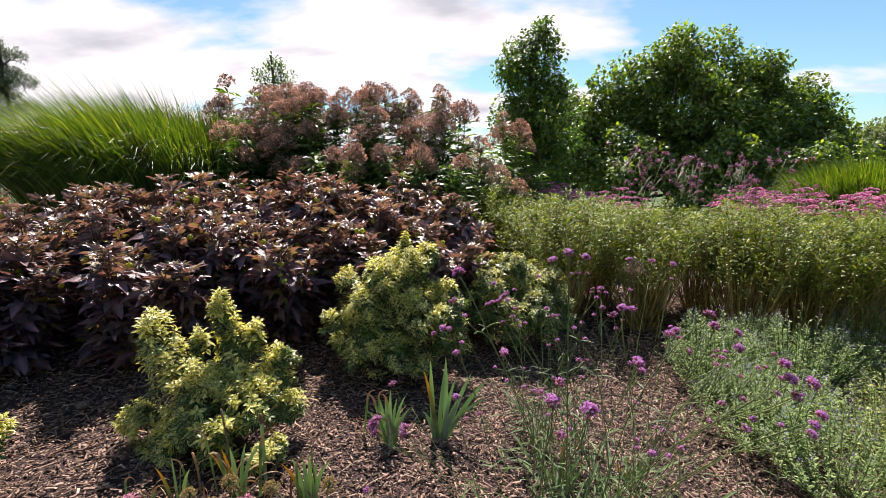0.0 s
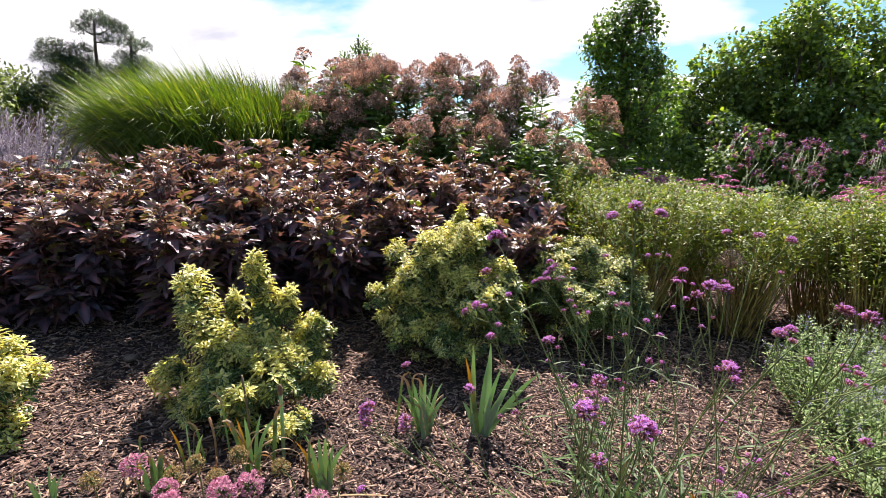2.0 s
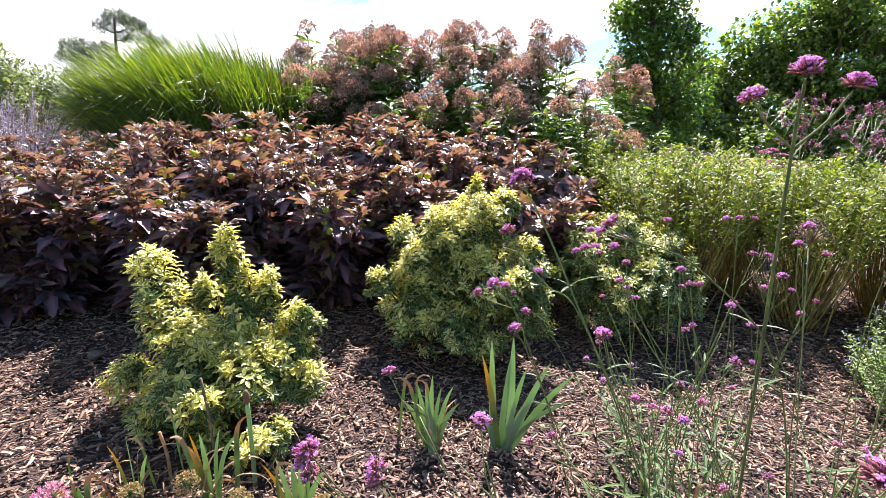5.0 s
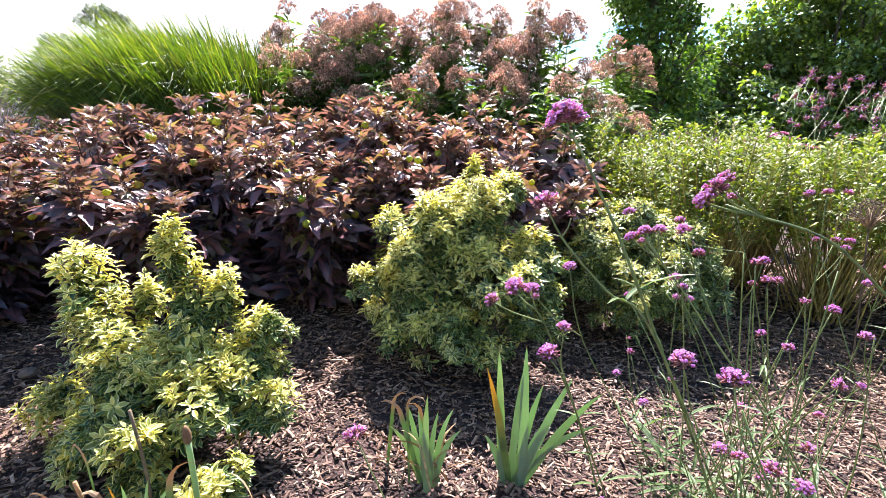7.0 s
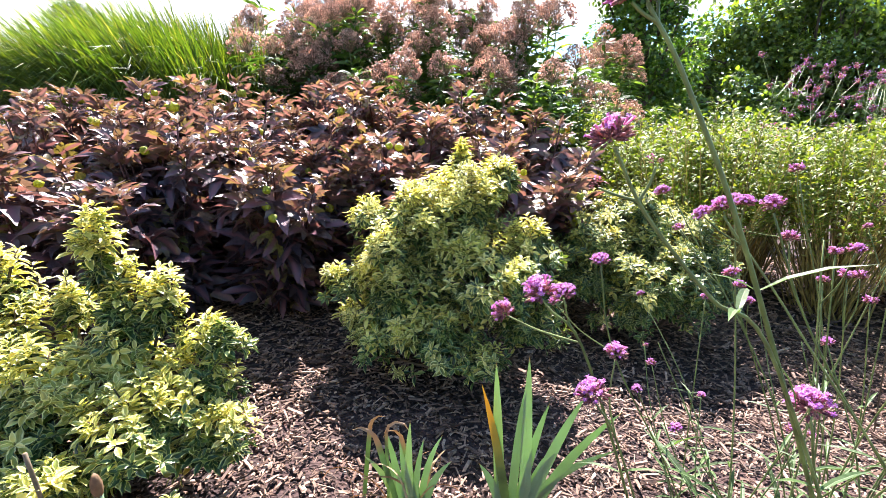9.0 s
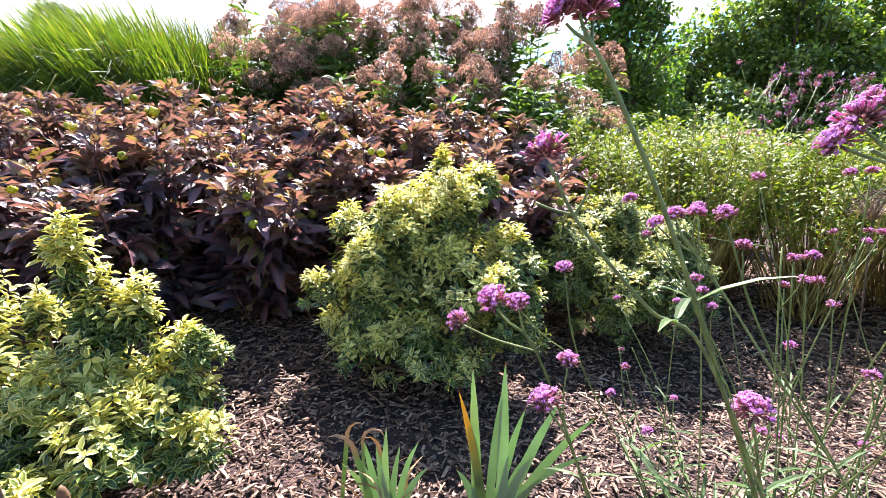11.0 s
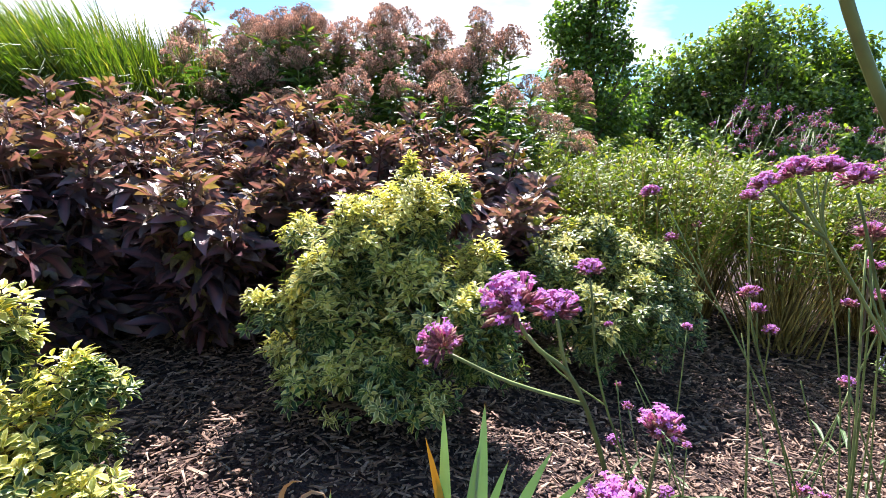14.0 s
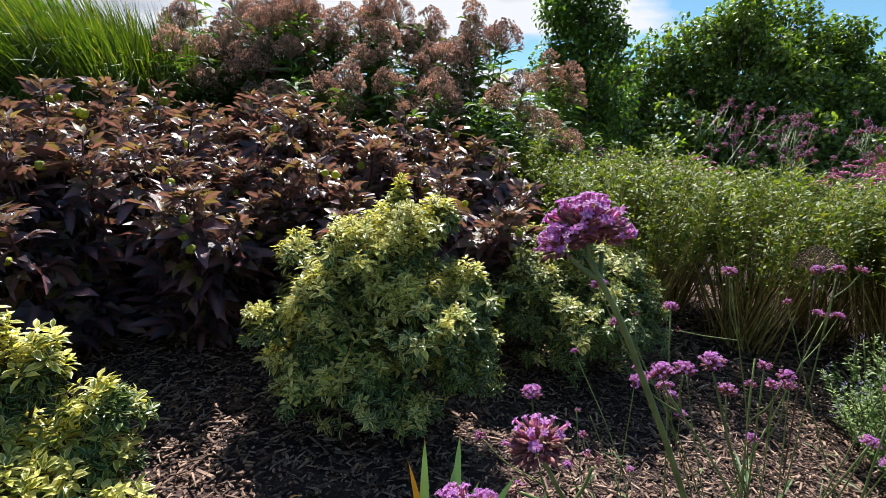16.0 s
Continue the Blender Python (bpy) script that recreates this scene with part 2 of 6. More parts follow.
MAT_IRIS = leaf_mat("iris_blade", [(0.0, (0.25, 0.34, 0.21)), (0.7, (0.32, 0.42, 0.27)), (1.0, (0.40, 0.47, 0.27))], (1.3, 1.45, 0.85), 0.44, 0.5, spot=3, tip=(0.955, 0.985, (0.30, 0.17, 0.07)))
MAT_DRY = leaf_mat("dry_blade", [(0.0, (0.20, 0.115, 0.06)), (0.6, (0.40, 0.26, 0.14)), (1.0, (0.58, 0.44, 0.27))], (1.3, 1.1, 0.8), 0.32, 0.75, spot=45)
MAT_WITHER = leaf_mat("withering_blade", [(0.0, (0.15, 0.25, 0.08)), (1.0, (0.23, 0.33, 0.10))], (1.3, 1.25, 0.7), 0.35, 0.6, spot=20, tip=(0.64, 0.76, (0.38, 0.25, 0.145)))
MAT_YELLOW = leaf_mat("yellowing_blade", [(0.0, (0.14, 0.22, 0.06)), (1.0, (0.20, 0.28, 0.06))], (1.3, 1.2, 0.5), 0.3, 0.5, tip=(0.38, 0.75, (0.60, 0.38, 0.03)))
MAT_MAG = leaf_mat("magnolia_leaf", [(0.0, (0.055, 0.100, 0.022)), (0.6, (0.120, 0.188, 0.040)), (1.0, (0.25, 0.32, 0.065))], (1.7, 1.8, 0.4), 0.42, 0.42, spot=3, spec=0.6)
MAT_VINE = leaf_mat("vine_leaf", [(0.0, (0.032, 0.080, 0.012)), (0.6, (0.07, 0.145, 0.018)), (1.0, (0.16, 0.25, 0.035))], (1.8, 1.9, 0.5), 0.36, 0.4, spot=3)
MAT_FAR = leaf_mat("far_leaf", [(0.0, (0.085, 0.125, 0.050)), (1.0, (0.19, 0.235, 0.095))], (1.5, 1.5, 0.7), 0.42, 0.6, spot=1)
MAT_PINE = leaf_mat("pine_needles", [(0.0, (0.05, 0.08, 0.055)), (1.0, (0.10, 0.135, 0.085))], (1.3, 1.4, 0.8), 0.3, 0.6, spot=1)
MAT_SAGE = leaf_mat("sage_spike", [(0.0, (0.20, 0.17, 0.21)), (0.6, (0.31, 0.27, 0.33)), (1.0, (0.44, 0.40, 0.45))], (1.2, 1.1, 1.2), 0.25, 0.8)
MAT_BROWNSEED = leaf_mat("brown_seed_head", [(0.0, (0.06, 0.04, 0.03)), (1.0, (0.16, 0.10, 0.08))], (1.3, 1.1, 0.9), 0.2, 0.9)
MAT_BARK = plain_mat("bark", [(0.0, (0.07, 0.055, 0.04)), (1.0, (0.12, 0.095, 0.07))], 0.9, 9, 0.03, (1, 1, 0.2))
MAT_CHIP = plain_mat("bark_chip", [(0.0, (0.028, 0.015, 0.010)), (0.28, (0.125, 0.070, 0.048)), (0.70, (0.252, 0.154, 0.108)), (0.95, (0.355, 0.236, 0.172)), (1.0, (0.48, 0.35, 0.27))], 0.8, 55, 0.002)
MAT_STONE = plain_mat("stone", [(0.0, (0.11, 0.08, 0.06)), (1.0, (0.14, 0.10, 0.08))], 0.9, 25, 0.006)


def ground_mat():
    m, n, l, bsdf, out = node_mat("soil_and_lawn")
    tc = n.new("ShaderNodeTexCoord")
    a, b = n.new("ShaderNodeTexNoise"), n.new("ShaderNodeTexVoronoi")
    a.inputs["Scale"].default_value, a.inputs["Detail"].default_value = 6, 8
    b.inputs["Scale"].default_value = 95
    l.new(tc.outputs["Object"], a.inputs["Vector"])
    l.new(tc.outputs["Object"], b.inputs["Vector"])
    soil = ramp(n, l, a.outputs["Fac"], [(0.3, (0.030, 0.015, 0.013)), (0.7, (0.100, 0.053, 0.045))])
    soil = mixed(n, l, 0.5, soil, ramp(n, l, b.outputs["Distance"], [(0.0, (1.3, 1.25, 1.2)), (0.6, (0.3, 0.3, 0.3))]), "MULTIPLY")
    c = n.new("ShaderNodeTexNoise")
    c.inputs["Scale"].default_value, c.inputs["Detail"].default_value = 30, 6
    l.new(tc.outputs["Object"], c.inputs["Vector"])
    lawn = ramp(n, l, c.outputs["Fac"], [(0.3, (0.035, 0.065, 0.016)), (0.7, (0.08, 0.13, 0.03))])
    sep = n.new("ShaderNodeSeparateXYZ")
    l.new(tc.outputs["Object"], sep.inputs[0])
    wob = n.new("ShaderNodeMath")
    wob.operation = "MULTIPLY_ADD"
    wob.inputs[1].default_value = 2.0
    l.new(a.outputs["Fac"], wob.inputs[0])
    l.new(sep.outputs["Y"], wob.inputs[2])
    scaled = n.new("ShaderNodeMath")
    scaled.operation = "DIVIDE"
    scaled.inputs[1].default_value = 20.0
    l.new(wob.outputs[0], scaled.inputs[0])
    f = ramp(n, l, scaled.outputs[0], [(0.46, (0, 0, 0)), (0.50, (1, 1, 1))])
    l.new(mixed(n, l, f, soil, lawn), bsdf.inputs["Base Color"])
    bsdf.inputs["Roughness"].default_value = 0.95
    bump = n.new("ShaderNodeBump")
    bump.inputs["Strength"].default_value, bump.inputs["Distance"].default_value = 0.9, 0.015
    l.new(b.outputs["Distance"], bump.inputs["Height"])
    l.new(bump.outputs[0], bsdf.inputs["Normal"])
    return m


MAT_GROUND = ground_mat()


# ---------- mesh tools ----------
def unit(v):
    v = np.asarray(v, float)
    return v / np.maximum(np.linalg.norm(v, axis=-1, keepdims=True), 1e-9)


class Geo:
    """Gathers triangles with uv and a material slot for each, and makes one mesh of them."""

    def __init__(self):
        self.v, self.f, self.uv, self.m, self.n = [], [], [], [], 0

    def add(self, v, f, uv=None, slot=0):
        v, f = np.asarray(v, float).reshape(-1, 3), np.asarray(f, int).reshape(-1, 3)
        self.v.append(v)
        self.f.append(f + self.n)
        self.uv.append(np.full((len(v), 2), 0.5) if uv is None else np.asarray(uv, float).reshape(-1, 2))
        self.m.append(np.full(len(f), slot))
        self.n += len(v)

    def scatter(self, shape, place, turn, size, slot=0):
        """Copies of shape (v, f, uv) at places, with turns (columns x, y, z) and sizes."""
        sv, sf, suv = shape
        place, size = np.asarray(place, float).reshape(-1, 3), np.asarray(size, float)
        k = len(place)
        if not k:
            return
        if size.ndim == 0:
            size = np.full(k, float(size))
        s = size[:, None, None] if size.ndim == 1 else size[:, None, :]
        v = np.einsum("kij,knj->kni", turn, sv[None] * s) + place[:, None]
        f = sf[None] + (np.arange(k) * len(sv))[:, None, None]
        self.add(v, f, np.tile(suv, (k, 1)), slot)

    def tube(self, pts, r, sides=5, slot=0):
        pts = np.asarray(pts, float)
        r = np.broadcast_to(np.asarray(r, float), len(pts))
        d = unit(np.gradient(pts, axis=0))
        ref = np.where(np.abs(d[:, 2:3]) > 0.9, [[1.0, 0, 0]], [[0, 0, 1.0]])
        ref[:] = ref[0]
        a = unit(np.cross(d, ref))
        b = np.cross(d, a)
        ang = np.linspace(0, 2 * np.pi, sides, endpoint=False)
        ring = pts[:, None] + r[:, None, None] * (np.cos(ang)[None, :, None] * a[:, None] + np.sin(ang)[None, :, None] * b[:, None])
        k, f = len(pts), []
        for i in range(k - 1):
            for j in range(sides):
                p, q = i * sides + j, i * sides + (j + 1) % sides
                f += [(p, q, q + sides), (p, q + sides, p + sides)]
        for j in range(1, sides - 1):
            f.append(((k - 1) * sides, (k - 1) * sides + j, (k - 1) * sides + j + 1))
        self.add(ring.reshape(-1, 3), f, None, slot)

    def mesh(self, name, mats, smooth=True):
        v, f, uv, mi = np.concatenate(self.v), np.concatenate(self.f), np.concatenate(self.uv), np.concatenate(self.m)
        me = bpy.data.meshes.new(name)
        me.vertices.add(len(v))
        me.vertices.foreach_set("co", v.astype(np.float32).ravel())
        me.loops.add(f.size)
        me.loops.foreach_set("vertex_index", f.astype(np.int32).ravel())
        me.polygons.add(len(f))
        me.polygons.foreach_set("loop_start", np.arange(0, f.size, 3, dtype=np.int32))
        for m in (mats if isinstance(mats, (list, tuple)) else [mats]):
            me.materials.append(m)
        me.polygons.foreach_set("material_index", mi.astype(np.int32))
        me.polygons.foreach_set("use_smooth", np.full(len(f), smooth))
        layer = me.uv_layers.new(name="UVMap")
        layer.data.foreach_set("uv", uv[f.ravel()].astype(np.float32).ravel())
        me.update(calc_edges=True)
        me.validate()
        return me


def frames_of(d, up=(0, 0, 1), roll=None):
    """Turns whose y axis is d and whose z axis is as near to up as can be."""
    d = unit(d)
    up = np.broadcast_to(np.asarray(up, float), d.shape)
    x = np.cross(d, up)
    bad = np.linalg.norm(x, axis=1) < 1e-4
    x[bad] = (1, 0, 0)
    x = unit(x)
    z = np.cross(x, d)
    if roll is not None:
        c, s = np.cos(roll)[:, None], np.sin(roll)[:, None]
        x, z = c * x + s * z, c * z - s * x
    return np.stack([x, d, z], axis=2)


def part(name, data, parent, label="", m=None):
    ob = new(name, data)
    ob.parent = parent
    if m is not None:
        ob.matrix_basis = m
    return tagged(ob, label)


def thing(name, x, y, z, label, category, group="", kind="", data=None):
    ob = new(name, data)
    ob.location = (x, y, z)
    return tagged(ob, label, category, group, kind)


def curve_pts(ctrl, n=10):
    """A smooth line through control points."""
    p = np.asarray(ctrl, float)
    if len(p) == 2:
        return p[0] + (p[1] - p[0]) * np.linspace(0, 1, n)[:, None]
    q = np.vstack([2 * p[0] - p[1], p, 2 * p[-1] - p[-2]])
    out = []
    seg = max(2, n // (len(p) - 1))
    for i in range(len(p) - 1):
        a, b, c, d = q[i:i + 4]
        t = np.linspace(0, 1, seg, endpoint=False)[:, None]
        out.append(0.5 * (2 * b + (c - a) * t + (2 * a - 5 * b + 4 * c - d) * t ** 2 + (3 * b - a - 3 * c + d) * t ** 3))
    return np.vstack([*out, p[-1:]])


def strip_leaf(widths, ys, fold=0.18, droop=0.15):
    """A leaf blade along y, folded at its midrib and bent down to its tip; length 1."""
    v, f, uv = [], [], []
    for w, y in zip(widths, ys):
        z = -droop * y * y
        v += [(-w, y, z + fold * w), (0, y, z), (w, y, z + fold * w)]
        uv += [(0, y), (0.5, y), (1, y)]
    for i in range(len(ys) - 1):
        a = 3 * i
        for j in (0, 1):
            f += [(a + j, a + j + 1, a + j + 4), (a + j, a + j + 4, a + j + 3)]
    return np.array(v, float), np.array(f), np.array(uv, float)


LEAF_OVAL = strip_leaf((0.03, 0.215, 0.0), (0, 0.48, 1), 0.35, 0.25)
LEAF_OVAL_S = strip_leaf((0.03, 0.24, 0.0), (0, 0.5, 1), 0.3, 0.15)
LEAF_LANCE = strip_leaf((0.02, 0.14, 0.0), (0, 0.45, 1), 0.3, 0.3)
LEAF_NARROW = strip_leaf((0.02, 0.07, 0.06, 0.0), (0, 0.3, 0.65, 1), 0.4, 0.35)
LEAF_HEX = (np.array([(0, 0, 0), (-0.2, 0.38, 0.05), (0.2, 0.38, 0.05), (-0.14, 0.74, 0.02), (0.14, 0.74, 0.02), (0, 1, -0.1)], float),
            np.array([(0, 2, 1), (1, 2, 4), (1, 4, 3), (3, 4, 5)]), np.array([(0.5, 0), (0, 0.38), (1, 0.38), (0.1, 0.74), (0.9, 0.74), (0.5, 1)], float))
LEAF_PETAL = (np.array([(0, 0, 0), (-0.3, 0.6, 0.05), (0.3, 0.6, 0.05), (-0.24, 0.98, -0.05), (0.24, 0.98, -0.05)], float), np.array([(0, 2, 1), (1, 2, 4), (1, 4, 3)]),
              np.array([(0.5, 0), (0, 0.6), (1, 0.6), (0.2, 1), (0.8, 1)], float))
LEAF_THIN = strip_leaf((0.02, 0.05, 0.045, 0.0), (0, 0.3, 0.65, 1), 0.4, 0.3)
LEAF_BROAD = (LEAF_HEX[0] * (1.5, 1.0, 1.6), LEAF_HEX[1], LEAF_HEX[2])


def lobed_leaf(droop, wave):
    """A palmate leaf of three long pointed lobes and two short ones, each lobe folded along its own rib."""
    v, f = [(0, 0, 0)], []
    for ang, length, wide in ((-1.55, 0.40, 0.14), (-0.70, 0.72, 0.165), (0.0, 1.03, 0.205), (0.70, 0.72, 0.165), (1.55, 0.40, 0.14)):
        dx, dy = math.sin(ang), math.cos(ang)
        k = len(v)
        long_lobe = length > 0.5
        spots = ((0.48, -1), (0.45, 0), (0.48, 1), (1.0, 0)) + (((0.80, -0.55), (0.78, 0), (0.80, 0.55)) if long_lobe else ())
        for along, side in spots:
            x, y = dx * along * length + dy * side * wide, dy * along * length - dx * side * wide
            z = 0.55 * abs(side) * wide - droop * (x * x + y * y) + 0.05 * math.sin(7 * along + wave * (ang + 2) + 2 * side)
            v.append((x, y, z))
        f += [(0, k, k + 1), (0, k + 1, k + 2)]
        if long_lobe:
            f += [(k, k + 4, k + 5), (k, k + 5, k + 1), (k + 1, k + 5, k + 6), (k + 1, k + 6, k + 2), (k + 4, k + 3, k + 5), (k + 5, k + 3, k + 6)]
        else:
            f += [(k, k + 3, k + 1), (k + 1, k + 3, k + 2)]
    f = [(a, c, b) for a, b, c in f]
    uv = [(0.5 + 0.5 * p[0], p[1]) for p in v]
    return np.array(v, float), np.array(f), np.array(uv, float)


LEAF_LOBED, LEAF_LOBED_B = lobed_leaf(0.25, 8.0), lobed_leaf(0.48, 3.0)
LEAF_STAR = strip_leaf((0.05, 0.225, 0.20, 0.0), (0, 0.34, 0.66, 1), 0.36, 0.26)


def blob(rx, rz, rings=4, sides=6, point=0.0):
    """A small round body, pulled to a point at its top when asked."""
    v, f = [(0, 0, -rz)], []
    for i in range(1, rings):
        a = -math.pi / 2 + math.pi * i / rings
        for j in range(sides):
            b = 2 * math.pi * j / sides
            v.append((rx * math.cos(a) * math.cos(b), rx * math.cos(a) * math.sin(b), rz * math.sin(a)))
    v.append((0, 0, rz * (1 + point)))
    for j in range(sides):
        f.append((0, 1 + (j + 1) % sides, 1 + j))
        for i in range(rings - 2):
            p, q = 1 + i * sides + j, 1 + i * sides + (j + 1) % sides
            f += [(p, q, q + sides), (p, q + sides, p + sides)]
        p = 1 + (rings - 2) * sides
        f.append((p + j, p + (j + 1) % sides, len(v) - 1))
    return np.array(v, float), np.array(f), np.full((len(v), 2), 0.5)


def ground_z(x, y):
    """The ground: a bed that rises gently to one side and levels out."""
    return 0.045 - 0.32 * np.tanh(np.asarray(x, float) / 3.2)


def gz(x, y):
    return float(ground_z(x, y))


# ---------- ground ----------
def build_ground():
    ax = np.concatenate([[-400, -150, -60, -25, -12], np.arange(-6, 6.01, 0.15), [12, 25, 60, 150, 400]])
    ay = np.concatenate([[-100, -40, -15, -5], np.arange(-1.5, 8.01, 0.15), [12, 20, 40, 90, 200, 600]])
    X, Y = np.meshgrid(ax, ay, indexing="ij")
    rng = np.random.RandomState(3)
    Z = ground_z(X, Y) - 0.016 + 0.010 * np.sin(3.1 * X + 1.7 * Y) * np.cos(2.3 * Y - X) + 0.004 * rng.randn(*X.shape)
    nx, ny = X.shape
    i, j = np.meshgrid(np.arange(nx - 1), np.arange(ny - 1), indexing="ij")
    p = (i * ny + j).ravel()
    f = np.concatenate([np.stack([p, p + ny, p + ny + 1], 1), np.stack([p, p + ny + 1, p + 1], 1)])
    g = Geo()
    g.add(np.stack([X, Y, Z], 2).reshape(-1, 3), f)
    thing("ground", 0, 0, 0, "dark brown garden soil running out to green lawn", "ground", kind="structure", data=g.mesh("ground", MAT_GROUND))


build_ground()


def chip_shape(rng):
    """A splinter of bark: a tapered, slightly warped slab."""
    v = np.array([(-.5, -.5, 0), (.5, -.5, 0), (.5, .5, 0), (-.5, .5, 0), (-.42, -.42, 1), (.45, -.38, 1), (.38, .44, 1), (-.4, .4, 1)], float)
    v[:, 2] -= 0.5
    v += rng.uniform(-0.13, 0.13, v.shape)
    f = [(4, 5, 6), (4, 6, 7), (0, 1, 5), (0, 5, 4), (1, 2, 6), (1, 6, 5), (2, 3, 7), (2, 7, 6), (3, 0, 4), (3, 4, 7)]
    return v, np.array(f), np.full((8, 2), 0.5)


def build_mulch():
    rng = np.random.RandomState(5)
    g = Geo()
    for k in range(14):
        shape = chip_shape(rng)
        n = 5300
        x, y = rng.uniform(-2.6, 1.9, n) + rng.normal(0, 0.12, n), rng.uniform(0.9, 3.3, n)
        y = np.where(rng.rand(n) < 0.07, 1.0 - np.abs(rng.normal(0, 0.45, n)), y)
        size = np.stack([rng.uniform(0.0024, 0.0082, n), 0.008 + 0.040 * rng.rand(n) ** 2.1, rng.uniform(0.0016, 0.004, n)], 1)
        size *= np.where(rng.rand(n) < 0.35, 0.55, np.where(rng.rand(n) < 0.05, 1.45, 1.0))[:, None]
        a = rng.uniform(0, 2 * np.pi, n)
        d = np.stack([np.cos(a), np.sin(a), rng.normal(0, 0.16, n)], 1)
        up = unit(np.stack([rng.normal(0, 0.34, n), rng.normal(0, 0.34, n), np.ones(n)], 1))
        z = ground_z(x, y) + 0.010 * np.sin(3.1 * x + 1.7 * y) * np.cos(2.3 * y - x) + rng.uniform(-0.014, 0.012, n)
        g.scatter(shape, np.stack([x, y, z], 1), frames_of(d, up), size)
        n = 520
        x, y = rng.uniform(-0.2, 3.2, n), rng.uniform(3.2, 4.9, n)
        a = rng.uniform(0, 2 * np.pi, n)
        d = np.stack([np.cos(a), np.sin(a), rng.normal(0, 0.22, n)], 1)
        size = np.stack([rng.uniform(0.005, 0.011, n), rng.uniform(0.02, 0.06, n), rng.uniform(0.003, 0.006, n)], 1)
        g.scatter(shape, np.stack([x, y, ground_z(x, y) + rng.uniform(-0.01, 0.012, n)], 1), frames_of(d), size)
    thing("bark_mulch", 0, 0, 0, "loose dark brown shredded bark mulch on the bed", "mulch", kind="stuff", data=g.mesh("bark_mulch", MAT_CHIP, False))


build_mulch()


# ---------- purple-leaved hibiscus ----------
BUD_MESH = []


def bud_mesh():
    """A round chartreuse bud, ribbed and drawn to a ragged point, about 1 across."""
    v, f, uv = blob(0.42, 0.48, 8, 14, 0.3)
    a = np.arctan2(v[:, 1], v[:, 0])
    v[:, :2] *= (1 + 0.30 * np.cos(7 * a + 5 * v[:, 2]) * (1 - 0.7 * np.abs(v[:, 2])))[:, None]
    v[:, 2] += 0.10 * np.sin(7 * a) * np.hypot(v[:, 0], v[:, 1])
    g = Geo()
    g.add(v, f, uv)
    return g.mesh("bud", MAT_BUD)


LEAF_MESHES = []


def one_leaf_mesh():
    g = Geo()
    g.add(*LEAF_LOBED)
    return g.mesh("leaf", MAT_HIB)


